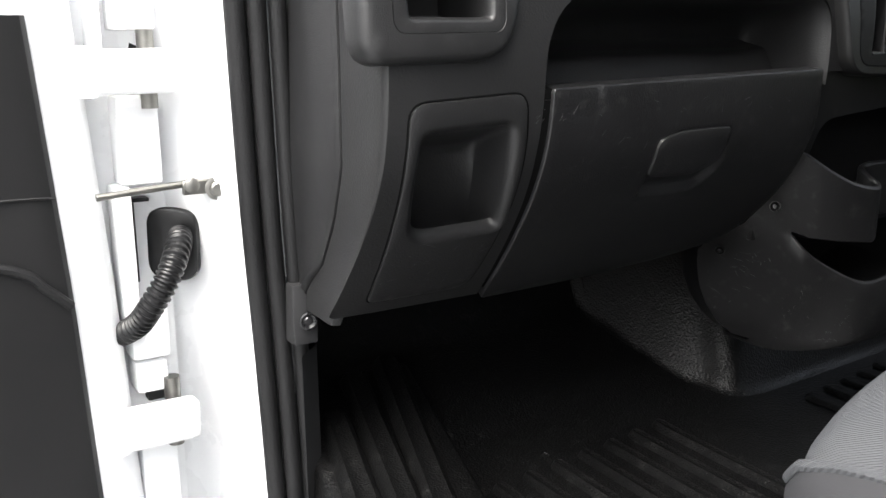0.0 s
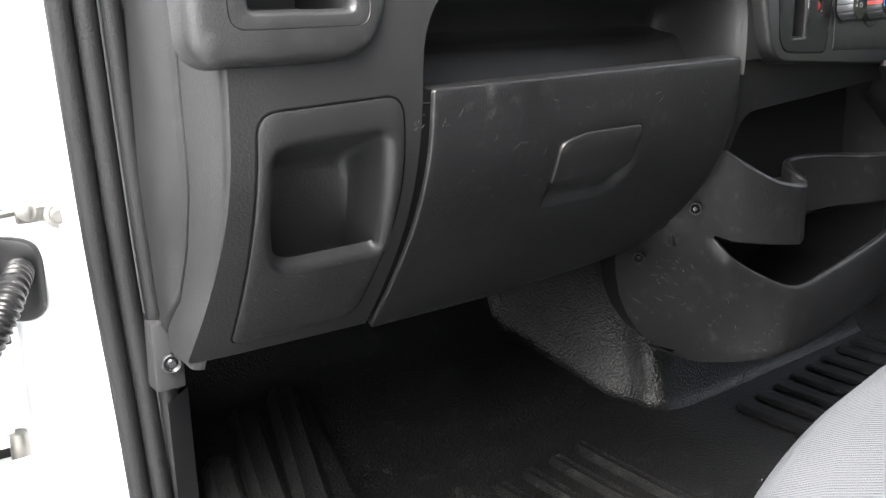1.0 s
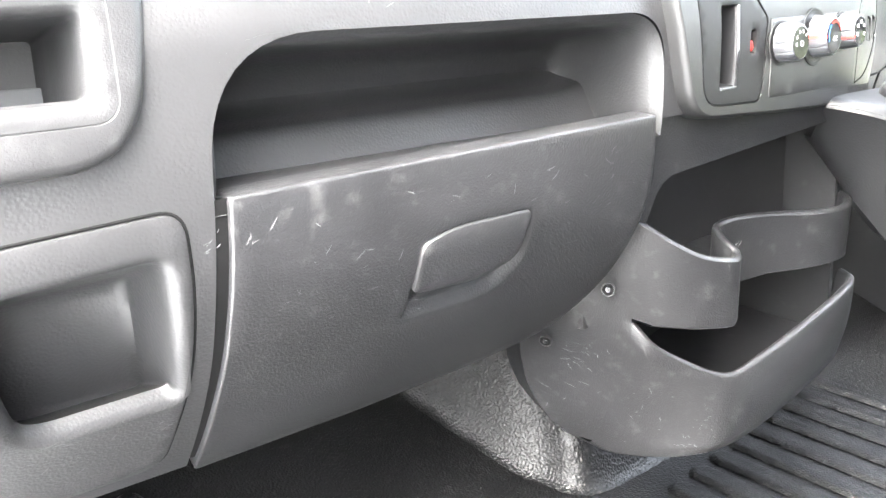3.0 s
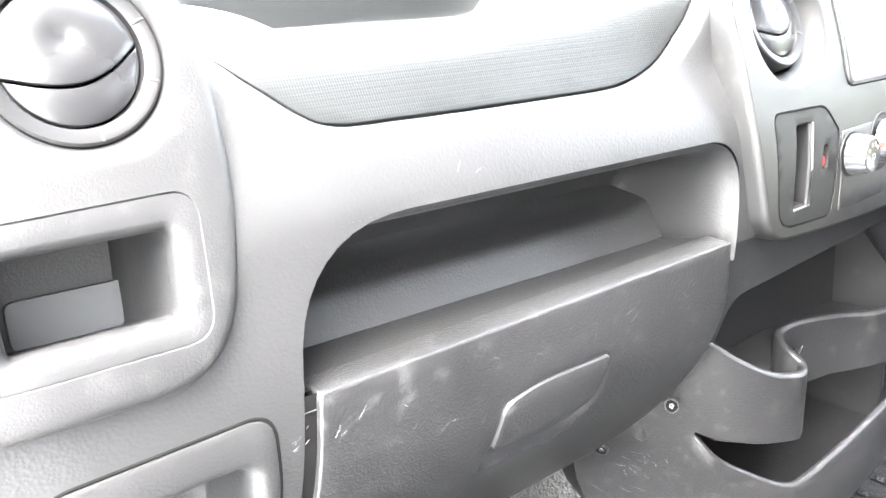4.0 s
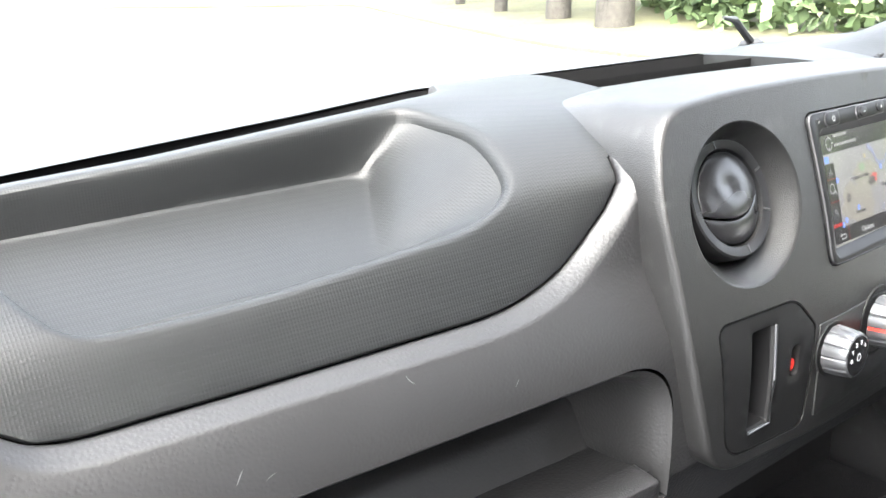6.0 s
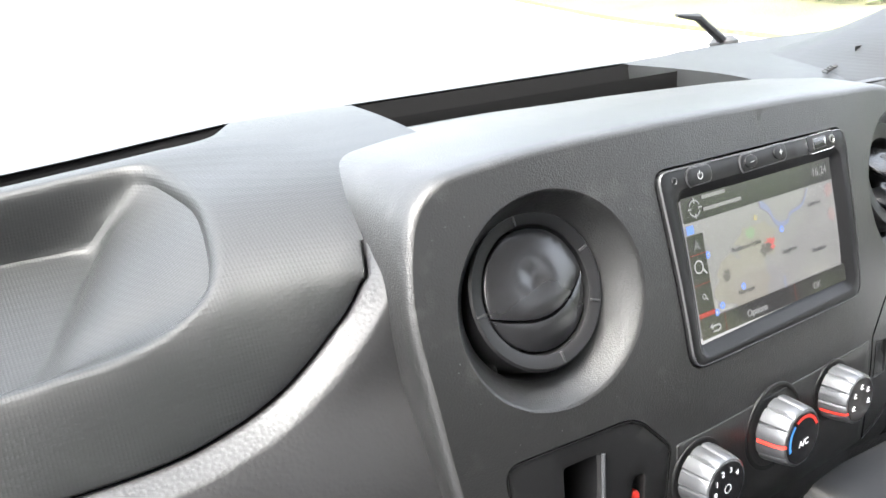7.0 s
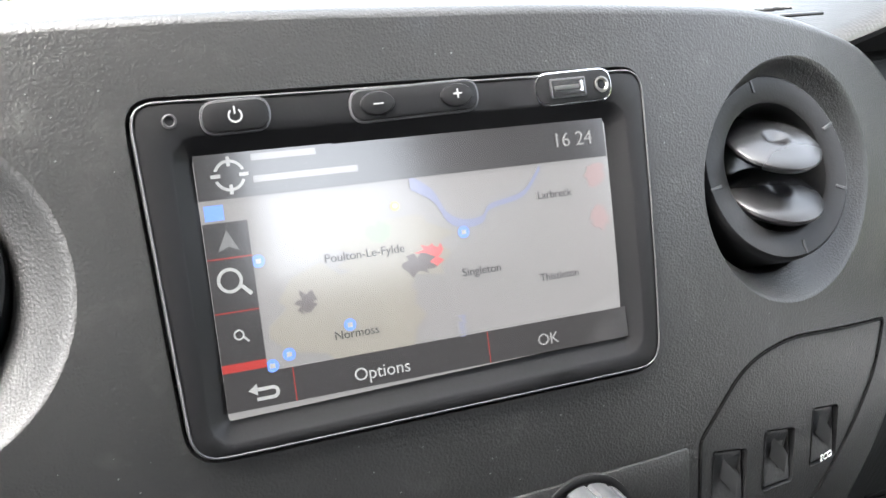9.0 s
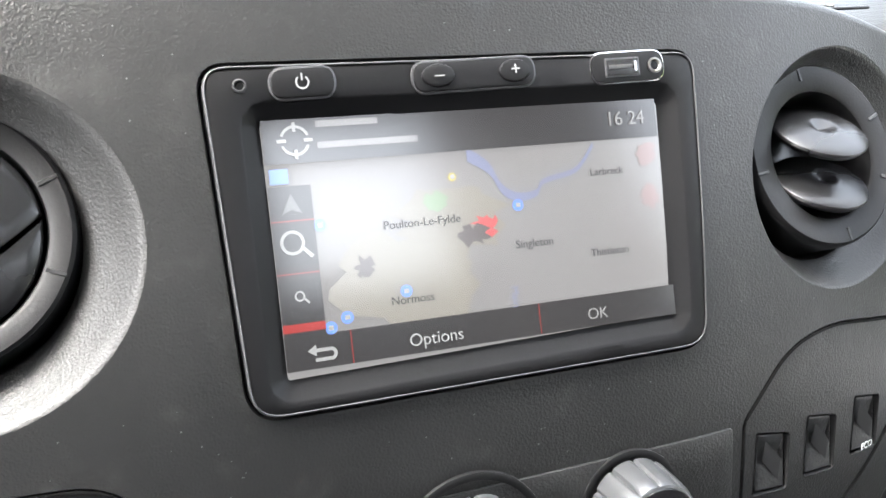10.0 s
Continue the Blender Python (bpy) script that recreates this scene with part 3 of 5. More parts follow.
ring = [(LV[0] + (u - LV[0]) * .90, LV[1] + .002 + (v - LV[1]) * .88) for u, v in lv_hole]
rows = [[POD.point(h[0] * (1 - s) + g[0] * s, h[1] * (1 - s) + g[1] * s, .010 * s ** 1.5) for h, g in zip(lv_hole, ring)] for s in (0, .25, .5, .75, 1)]
rows.append([POD.point(*g, .04) for g in ring])
skin(bm, rows)
part("pod_moulding", bm, SMOOTH, pod)
bm = bmesh.new()
BACK = Surface(lambda u, v: (u, .7725 + (v - .60) * .14, v))
slab(bm, BACK, fillet([(.400, .586, .006), (.467, .586, .006), (.4685, .6135, .006), (.400, .6140, .006)], 5), .003, .001)
part("blanking_plate", bm, GREY, pod, "pale grey blanking plate at the pocket's back")


# ---- round air vents ----
def vent(at, yaw, tilt, r, lean=0.0, label="round black plastic air vent, flaps closed"):
    """Ring with marks and two flaps, in its own frame: x right, z up, y into the dash; lean opens the flaps (degrees)."""
    ob = thing("air_vent", label, "air vent", "round dashboard air vents")
    bm = bmesh.new()
    k = r / .044
    lathe(bm, (0, 0, 0), (0, -1, 0), [(.0450 * k, -.0420), (.0449 * k, -.0300), (.0447 * k, -.0200), (.0445 * k, -.002), (.0438 * k, .001), (.0425 * k, .002), (.037 * k, .0015), (.0355 * k, .0005), (.0345 * k, -.003), (.034 * k, -.022)] if not lean else [(.0450 * k, -.0420), (.0449 * k, -.0300), (.0447 * k, -.0200), (.0445 * k, -.002), (.0438 * k, .001), (.0425 * k, .002), (.0325 * k, .0015), (.0308 * k, .0005), (.0300 * k, -.004), (.0310 * k, -.022)], 56)
    part("ring", bm, RING, ob)
    for a in (97, 187, 277, 22, 337):
        bm = bmesh.new()
        c, s = math.cos(radians(a)), math.sin(radians(a))
        box(bm, (-.0035 * k, -.0022, -.0008), (.0035 * k, -.0008, .0008), .0003, 1)
        bmesh.ops.transform(bm, matrix=Matrix.Translation((.0395 * k * c, 0, .0395 * k * s)) @ Matrix.Rotation(-radians(a), 4, "Y"), verts=bm.verts)
        part("mark", bm, TICK, ob)
    bm = bmesh.new()
    lathe(bm, (0, .022, 0), (0, -1, 0), [(.0345 * k, .0), (.0002, .0)], 40)
    part("duct", bm, GLOSS, ob, "dark duct behind the flaps")
    R = .0335 * k

    def dome(u, v):
        return (u, .002 - .0065 * (1 - min(1, (u * u + v * v) / R ** 2)) + (.0035 * math.exp(-((u + .001) ** 2 + (v - .008) ** 2) / .00006) if v > -.012 else 0), v)
    D = Surface(dome, (0, -1, 0))
    n = 40
    up, low = [], []
    for i in range(n + 1):
        a = radians(-3 + 186 * i / n)
        up.append((R * math.cos(a), R * math.sin(a)))
    for i in range(1, n):
        s = i / n
        u = -R * math.cos(radians(-3)) * (1 - 2 * s)
        up.append((u, -.0017 * k - .0125 * k * math.sin(math.pi * s)))
    for i in range(n + 1):
        a = radians(-5 - 170 * i / n)
        low.append((R * math.cos(a), R * math.sin(a)))
    for i in range(1, n):
        s = i / n
        u = -R * math.cos(radians(-5)) * (1 - 2 * s)
        low.append((u, -.0030 * k - .0128 * k * math.sin(math.pi * s)))
    if not lean:
        for loop, off in ((up, 0), (low, .001)):
            bm = bmesh.new()
            slab(bm, D, loop, .004, .0012, .002 + off, .0045)
            sheet(bm, D, loop, (), .0045, .004 + off)
            bmesh.ops.transform(bm, matrix=Matrix.Rotation(radians(-10), 4, "Y"), verts=bm.verts)
            part("flap", bm, VENT, ob)
    else:
        for z0, y0, wide, deep in ((.0092, -.001, .0222, .0200), (-.0122, .0045, .0222, .0200)):
            bm = bmesh.new()
            lathe(bm, (0, 0, 0), (0, -1, 0), [(.0001, -.004), (.6 * wide, -.004), (.92 * wide, -.0018), (wide, .0005), (.985 * wide, .0016), (.93 * wide, .0023), (.7 * wide, .0034), (.42 * wide, .0040), (.34 * wide, .0044), (.24 * wide, .0040), (.12 * wide, .0026), (.0001, .0022)], 40)
            m = Matrix.Translation((0, y0, z0)) @ Matrix.Rotation(radians(lean), 4, "X") @ Matrix.Diagonal((1, 1, deep / wide, 1))
            bmesh.ops.transform(bm, matrix=m, verts=bm.verts)
            part("flap", bm, VENT, ob)
    ob.matrix_world = pose(*at, -tilt, 0, yaw)
    return ob


VENT = material("satin_vent_flap", (0.009, 0.009, 0.0097), 0.27, spec=0.55, bumps=(("noise", 1500, 0.15, 0.0003),))
vent((1.0468, .7085, .7325), 3, 21, .0435)
vent((1.3915, .7425, .7270), 11, 21, .0405, lean=-44, label="round black plastic air vent, flaps tipped open")
vent((LV[0] - .001, .719, LV[1] + .001), 0, 20, .0462)

# ---- lower console with cup holder and bin ----
con = thing("lower_console", "dark grey plastic lower console with cup holder and open bin", "console")


def line3(pts, n=6):
    return [tuple(q) for q in spline(pts, n)]


CUP_TOP = line3([(.984, .722, .440), (1.01, .703, .418), (1.045, .688, .398), (1.085, .681, .389), (1.106, .690, .392), (1.112, .712, .402), (1.125, .728, .410), (1.155, .726, .413), (1.20, .712, .412), (1.25, .692, .408), (1.295, .684, .407), (1.33, .692, .410), (1.350, .712, .413)])
CUP_LOW = [(x + np.interp(x, [.98, 1.04, 1.1], [.030, .014, .004]), y + np.interp(x, [.98, 1.04, 1.1, 1.35], [.034, .014, .004, .006]), np.interp(x, [.98, 1.0, 1.09, 1.12, 1.2, 1.36], [.330, .322, .316, .335, .345, .345])) for x, y, z in CUP_TOP]
cup_wall = [[tuple(np.array(a) * (1 - s) + np.array(b) * s) for a, b in zip(CUP_TOP, CUP_LOW)] for s in np.linspace(0, 1, 7)]
bm = bmesh.new()
k = len(CUP_TOP)
turn = []
for i in range(k):
    d = Vector(CUP_TOP[min(i + 1, k - 1)]) - Vector(CUP_TOP[max(i - 1, 0)])
    turn.append(Vector((-d.y, d.x, 0)).normalized())
skin(bm, [[Vector(CUP_TOP[i]) + turn[i] * .0045 * (1 - math.cos(a)) + Vector((0, 0, .0045 * math.sin(a))) for i in range(k)] for a in np.linspace(0, math.pi, 6)] + [[Vector(CUP_LOW[i]) + turn[i] * .010 for i in range(k)]], closed=False)
deck = [(a[0] * .5 + b[0] * .5, a[1] * .5 + b[1] * .5 + .005, a[2] * .5 + b[2] * .5) for a, b in zip(CUP_TOP, CUP_LOW)]
deck = [q for q in deck if q[0] > 1.0]
skin(bm, [deck, [(x, .80, z - .004) for x, y, z in deck]], closed=False)
low = [q for q in cup_wall[-1] if q[0] > 1.022]
skin(bm, [low, [(x, y + .004, z - .002) for x, y, z in low], [(x, .80, z) for x, y, z in low]], closed=False)
part("cup_holder", bm, SCUFF, con, sharp=62)
# marks moulded on the cup holder
bm = bmesh.new()
for i in range(4):
    tube(bm, [(1.135 + .006 * i, .7245 - .0005 * i, .372), (1.132 + .006 * i, .724 - .0005 * i, .383), (1.137 + .006 * i, .7245 - .0005 * i, .390)], .0009, 6)
part("moulded_mark", bm, SMOOTH, con)
BIN_TOP = line3([(1.0145, .757, .3205), (1.028, .738, .297), (1.062, .722, .272), (1.09, .704, .256), (1.115, .694, .252), (1.16, .689, .262), (1.24, .684, .283), (1.31, .683, .303), (1.345, .690, .311), (1.36, .712, .314)])
BIN_LOW = line3([(1.052, .845, .143), (1.062, .825, .134), (1.075, .78, .140), (1.09, .735, .152), (1.112, .708, .163), (1.16, .700, .171), (1.24, .698, .188), (1.31, .700, .205), (1.345, .706, .216), (1.36, .73, .220)])
bm = bmesh.new()
# outer shell of the bin, continued by the cheek towards the glovebox
shell = [[tuple(np.array(a) * (1 - s) + np.array(b) * s + np.array((0, -.004 * math.sin(math.pi * s), 0))) for a, b in zip(BIN_TOP, BIN_LOW)] for s in np.linspace(0, 1, 9)]
side_up = [(.979, .720, .445), (.982, .736, .424), (.984, .752, .404), (.985, .768, .384), (.985, .783, .366), (.984, .797, .350), (.981, .808, .335)]
side_low = [(.981, .808, .335), (.973, .836, .318), (.970, .865, .300), (.973, .885, .284), (.982, .893, .259), (.992, .896, .225), (1.005, .893, .194), (1.022, .884, .166), (1.040, .870, .146)]
web = [r[0] for r in cup_wall]
crown = [(.971, .6995, .530), (.973, .705, .505), (.976, .712, .475), (.979, .720, .445)]
joint = [web[-1], tuple(np.array(web[-1]) * .5 + np.array(BIN_TOP[0]) * .5), BIN_TOP[0]]
for a_run, b_run in ((side_up, web), ([side_up[-1]] * 3, joint), (side_low, [r[0] for r in shell])):
    skin(bm, [[tuple(np.array(a) * (1 - s) + np.array(b) * s) for a, b in zip(a_run, b_run)] for s in np.linspace(0, 1, 5)], closed=False)
skin(bm, cup_wall, closed=False)
skin(bm, shell, closed=False)
left_edge = crown[:-1] + side_up[:-1] + side_low
skin(bm, [left_edge, [(x + .006, y + .006, z + .002) for x, y, z in left_edge], [(x + .02, y + .05, z) for x, y, z in left_edge]], closed=False)
last = shell[-1]
skin(bm, [last, [(x, y + .006, z - .004) for x, y, z in last], [(x, max(.90, y + .03), z - .002) for x, y, z in last]], closed=False)
# rounded rim and inner side
k = len(BIN_TOP)
turn = []
for i in range(k):
    d = Vector(BIN_TOP[min(i + 1, k - 1)]) - Vector(BIN_TOP[max(i - 1, 0)])
    turn.append(Vector((-d.y, d.x, 0)).normalized())
rim_rows = [[Vector(BIN_TOP[i]) + turn[i] * .0045 * (1 - math.cos(a)) + Vector((0, 0, .0045 * math.sin(a))) for i in range(k)] for a in np.linspace(0, math.pi, 6)]
skin(bm, rim_rows + [[Vector(BIN_LOW[i]) + turn[i] * .010 + Vector((0, 0, .012)) for i in range(k)]], closed=False)
skin(bm, [[(x, y + .004, z + .012) for x, y, z in BIN_LOW], [(x, .93, z + .02) for x, y, z in BIN_LOW]], closed=False)
part("bin", bm, SCUFF, con, sharp=62)
for p, d in (((.9825, .7605, .3655), (-.88, -.42, .2)), ((.9745, .8445, .2895), (-.82, -.42, -.30))):
    bm = bmesh.new()
    lathe(bm, p, d, [(.0074, -.003), (.0074, .0006), (.0070, .0012), (.0064, .0012), (.0061, .0004)], 20)
    screw = part("screw", bm, SMOOTH, con, "recessed black trim screw")
    # no hole is cut; a near-black disc paints the shade round the head
    bm = bmesh.new()
    lathe(bm, p, d, [(.0062, .0005), (.0030, .0004)], 20)
    part("recess", bm, GAP, screw)
    bm = bmesh.new()
    lathe(bm, p, d, [(.0031, -.001), (.0031, .0009), (.0025, .0014), (.0012, .0013), (.0008, .0007), (.0001, .0007)], 14)
    part("screw_head", bm, GLOSS, screw)
# nook between the panel and the cup holder
bm = bmesh.new()
NK = Surface(lambda u, v: (u, float(np.interp(v, [.40, .445, .475, .505, .53, .55], [.735, .720, .712, .705, .6995, .697])), v))
edge = fillet([(.9925, .437, 0), (1.0005, .484, .030), (1.06, .489, .03), (1.20, .501, .05), (1.305, .510, .02), (1.36, .52, 0)], 8, closed=False)
outline = edge + [(1.36, .545), (1.012, .545), (.969, .545), (.971, .53), (.973, .505), (.976, .475), (.9785, .446)]
sheet(bm, NK, outline, (), .008)
skin(bm, [[NK.point(*q, w) + Vector((dx, 0, dz)) for q in edge] for w, dx, dz in ((0, 0, 0), (.0012, .0004, -.0004), (.004, .0008, -.0008), (.03, .001, -.001), (.10, .002, -.002))], closed=False)
part("nook_frame", bm, SCUFF, con)
for lo, hi, nm in (((.988, .80, .31), (1.368, .81, .53), "nook_back"), ((1.085, .915, .18), (1.368, .925, .44), "bin_back"), ((1.360, .730, .222), (1.368, .93, .53), "end_wall")):
    bm = bmesh.new()
    box(bm, lo, hi, .001, 1)
    part(nm, bm, SMOOTH, con)
# ring of the can holder
bm = bmesh.new()
lathe(bm, (1.055, .735, .369), (0, 0, 1), [(.034, 0), (.034, .003), (.0315, .003), (.031, -.003)], 32)
part("can_ring", bm, GLOSS, con)

# gear lever housing
gear = thing("gear_lever", "black gear lever with leather boot on a grey plastic housing", "gear lever")
bm = bmesh.new()
TOPL = line3([(1.262, .694, .530), (1.275, .66, .524), (1.29, .63, .514), (1.303, .60, .497), (1.315, .58, .465)], 6)
LOWL = line3([(1.305, .735, .485), (1.335, .720, .440), (1.350, .705, .410), (1.358, .685, .385), (1.364, .665, .36)], 6)
skin(bm, [[tuple(np.array(a) * (1 - s) + np.array(b) * s) for a, b in zip(TOPL, LOWL)] for s in (0, .25, .5, .75, 1)], closed=False)
skin(bm, [LOWL, [(x + .08, y + .06, z - .01) for x, y, z in LOWL]], closed=False)
part("side_panel", bm, GRAIN, gear)
bm = bmesh.new()
skin(bm, [[(x + d, y + e, z + h) for x, y, z in TOPL] for d, e, h in ((-.0015, -.001, -.004), (.002, 0, .002), (.008, .002, .006), (.02, .003, .007), (.17, .005, .007), (.19, .005, -.01), (.20, .005, -.2))], closed=False)
part("housing_top", bm, RING, gear)
bm = bmesh.new()
prof_b = [(.062, 0), (.060, .012), (.055, .016), (.050, .014), (.047, .03), (.040, .035), (.034, .05), (.027, .055), (.022, .07), (.016, .078)]
lathe(bm, (1.392, .630, .515), (0, -.25, 1), [(r * 1.10, h * 1.2) for r, h in prof_b], 32)
part("boot", bm, LEATHER, gear, "creased black leather boot")
bm = bmesh.new()
tube(bm, [(1.390, .615, .59), (1.392, .600, .625), (1.395, .588, .66)], .008, 12)
lathe(bm, (1.395, .587, .655), (0, -.25, 1), [(.009, 0), (.019, .006), (.023, .018), (.0235, .028), (.020, .038), (.012, .043), (.0001, .044)], 24)
part("knob", bm, GLOSS, gear, "black gear knob")

# ---- floor ----
tagged(finish("floor", (lambda b: (box(b, (.36, -.9, -.03), (2.3, 1.6, -.012)), b)[1])(bmesh.new()), MATTE), "black painted steel cab floor", "floor", kind="structure")
mat = thing("floor_mat", "black moulded rubber floor mat with ribs, dusty", "floor mat")


def mat_at(u, v):
    """Height of the mat: flat, rising at the front, over the tunnel and to the door side."""
    z = float(np.interp(v, [.9, 1.0, 1.2, 1.215, 1.5], [0, .012, .092, .102, .62]))
    return (u, v, z)


MATS = Surface(mat_at, (0, 0, 1))
bm = bmesh.new()
sheet(bm, MATS, fillet([(.40, -.5, 0), (2.1, -.5, 0), (2.1, 1.5, 0), (.40, 1.5, 0)], 2, .02), (), .018)
part("mat_sheet", bm, MAT, mat)
bm = bmesh.new()
foot = [(1.70, .945), (1.40, .930), (1.22, .922), (1.165, .923), (1.135, .931), (1.115, .950), (1.103, .985), (1.085, 1.02), (1.055, 1.115), (1.029, 1.200), (1.024, 1.222), (1.040, 1.29), (1.07, 1.38)]
foot = [tuple(q) for q in spline(foot, 5)]
rows = []
for lean_in, h in ((-.012, -.004), (0, .001), (.006, .006), (.010, .014), (.016, .03), (.05, .12), (.085, .215), (.095, .232), (.115, .24), (.40, .26)):
    row = []
    for i, (x, y) in enumerate(foot):
        a, b = foot[max(i - 1, 0)], foot[min(i + 1, len(foot) - 1)]
        d = Vector((b[0] - a[0], b[1] - a[1])).normalized()
        n = Vector((d.y, -d.x))
        n = n if n.dot(Vector((.7, .7))) > 0 else -n
        n = n if lean_in < .02 else Vector((.72, .95))
        row.append((x + n.x * lean_in, min(y + n.y * lean_in, 1.33 + .05 * lean_in), min(mat_at(x, y)[2] + h, .40 + .1 * h)))
    rows.append(row)
skin(bm, rows, closed=False)
part("tunnel_cover", bm, MAT, mat, "grained rubber cover of the centre tunnel")
# raised pad by the door with ribs
bm = bmesh.new()
PAD = Surface(lambda u, v: (u, v, .045 + (v - .85) * .12), (0, 0, 1))
pad_loop = fillet([(.385, .60, .01), (.50, .60, .02), (.552, .82, .02), (.655, 1.22, .03), (.42, 1.22, .02), (.385, .95, .02)], 6, .03)
sheet(bm, PAD, inset(pad_loop, .008), (), .03)
skin(bm, [[PAD.point(*q, w) for q in inset(pad_loop, d)] for d, w in ((.008, 0), (.003, .003), (0, .01), (-.006, .09))])
part("raised_pad", bm, MAT, mat)


def rib(surf, a, b, wide, high, name, parent):
    d = np.array(b) - np.array(a)
    L = np.linalg.norm(d)
    d = d / L
    nn = np.array([-d[1], d[0]])
    loop = []
    for cx, s0 in ((np.array(b), -90), (np.array(a), 90)):
        for i in range(9):
            t = radians(s0 + 180 * i / 8)
            loop.append(tuple(cx + d * math.cos(t) * wide / 2 + nn * math.sin(t) * wide / 2))
    long = []
    for i, p in enumerate(loop):
        q = loop[(i + 1) % len(loop)]
        long.append(p)
        m = int(np.linalg.norm(np.subtract(q, p)) / .04)
        for j in range(1, m):
            long.append(tuple(np.array(p) + (np.array(q) - np.array(p)) * j / m))
    bm = bmesh.new()
    k = wide * .22
    skin(bm, [[surf.point(*q, w) for q in inset(long, e)] for e, w in ((-k * .3, .001), (0, -high * .25), (k * .5, -high * .8), (k, -high), (wide * .40, -high * .8))])
    sheet(bm, surf, inset(long, wide * .40), (), .03, -high * .8)
    return part(name, bm, MAT, parent)


for tip, end in (((.456, 1.050), (.372, .74)), ((.535, 1.150), (.440, .81)), ((.605, 1.178), (.483, .81))):
    rib(PAD, tip, end, .042, .016, "rib", mat)
for i in range(7):
    u = .616 + .054 * i
    rib(MATS, (u, .876 + .006 * i), (u - .02, .42), .024, .010, "rib", mat)
for i in range(9):
    u = 1.240 + .0575 * i
    rib(Surface(lambda a, b: (a, b, .003), (0, 0, 1)), (u, .852 + .0082 * i), (u - .03, .35), .038, .0045, "rib", mat)
# toe board
bm = bmesh.new()
skin(bm, [[(x, 1.30, .02), (x, 1.42, .25), (x, 1.38, .5), (x, 1.25, .68), (x, 1.062 - .02 * ((x - 1.22) / .9) ** 2, .772 + foot_drop(x))] for x in np.linspace(.33, 2.11, 16)], closed=False)
tagged(finish("wall_front", bm, MATTE), "black front bulkhead behind the dashboard", "wall", kind="structure")
for nm, x in (("wall_left", .40), ("wall_right", 2.11)):
    bm = bmesh.new()
    box(bm, (x - .02, 1.0 if x < 1 else .95, -.03), (x, 1.30, .66))
    tagged(finish(nm, bm, MATTE), "black inner side wall of the footwell", "wall", kind="structure")


def scratches(name, surf, area, count, lift, parent, seed, length=(.006, .03), clumps=()):
    """Fine pale marks scattered on a surface, area as (u0, v0, u1, v1)."""
    rnd = random.Random(seed)
    bm = bmesh.new()
    spots = [(rnd.uniform(area[0], area[2]), rnd.uniform(area[1], area[3]), rnd.uniform(*length), rnd.gauss(.2, .7)) for _ in range(count)]
    for u, v, n, spread in clumps:
        spots += [(u + rnd.gauss(0, spread), v + rnd.gauss(0, spread), rnd.uniform(.0015, .006), rnd.gauss(.7, .6)) for _ in range(n)]
    for u, v, ln, a in spots:
        k = max(3, int(ln / .004))
        bend, wide = rnd.gauss(0, .25), rnd.uniform(.00014, .00038)
        line = []
        for i in range(k + 1):
            s = i / k
            line.append((u + math.cos(a + bend * s) * ln * s, v + math.sin(a + bend * s) * ln * s, wide * math.sin(math.pi * min(max(s, .08), .92))))
        dx, dy = -math.sin(a), math.cos(a)
        skin(bm, [[surf.point(x + dx * w * e, y + dy * w * e, lift) for x, y, w in line] for e in (-1, 1)], closed=False)
    ob = part(name, bm, SCRATCH, parent)
    ob["kind"] = "stuff"
    return ob


scratches("scratch", DASH, (.57, vz(.31), .95, vz(.53)), 120, PROUD - .00015, glovebox, 3, (.002, .012), clumps=((.558, vz(.508), 6, .004), (.60, vz(.40), 10, .02), (.62, vz(.44), 8, .02), (.90, vz(.50), 6, .012), (.66, vz(.33), 8, .02)))
scratches("scratch", DASH, (.40, vz(.32), .52, vz(.385)), 26, -.00215, pocket, 5, (.004, .016), ((.50, vz(.36), 8, .01), (.47, vz(.32), 8, .012)))
scratches("scratch", DASH, (.55, vz(.652), .9, vz(.682)), 5, -.00012, dash, 7, (.004, .010), ((.530, vz(.512), 7, .004),))


# worn marks on the bin's front and on its cheek towards the glovebox
def bin_at(u, v):
    f, s = min(max(u / .42, 0), 1) * (len(BIN_TOP) - 1), v / .125
    i = min(int(f), len(BIN_TOP) - 2)
    a = np.array(BIN_TOP[i]) * (1 - f + i) + np.array(BIN_TOP[i + 1]) * (f - i)
    b = np.array(BIN_LOW[i]) * (1 - f + i) + np.array(BIN_LOW[i + 1]) * (f - i)
    return tuple(a * (1 - s) + b * s + np.array((0, -.004 * math.sin(math.pi * s), 0)))


def cheek_at(u, v):
    f, s = min(max(v / .20, 0), 1) * (len(side_low) - 1), u / .07
    i = min(int(f), len(side_low) - 2)
    a = np.array(side_low[i]) * (1 - f + i) + np.array(side_low[i + 1]) * (f - i)
    first = [r[0] for r in shell]
    b = np.array(first[i]) * (1 - f + i) + np.array(first[i + 1]) * (f - i)
    return tuple(a * (1 - s) + b * s)


BINS, CHEEK = Surface(bin_at, (-.5, -.8, 0)), Surface(cheek_at, (-.84, -.36, -.2))
scratches("scratch", BINS, (.02, .02, .38, .11), 30, -.0006, con, 11, (.003, .010), ((.145, .075, 14, .010), (.13, .10, 12, .008), (.05, .05, 8, .012)))
scratches("scratch", CHEEK, (.01, .03, .06, .16), 14, -.0006, con, 12, (.004, .012), ((.045, .055, 12, .006), (.04, .085, 8, .006)))


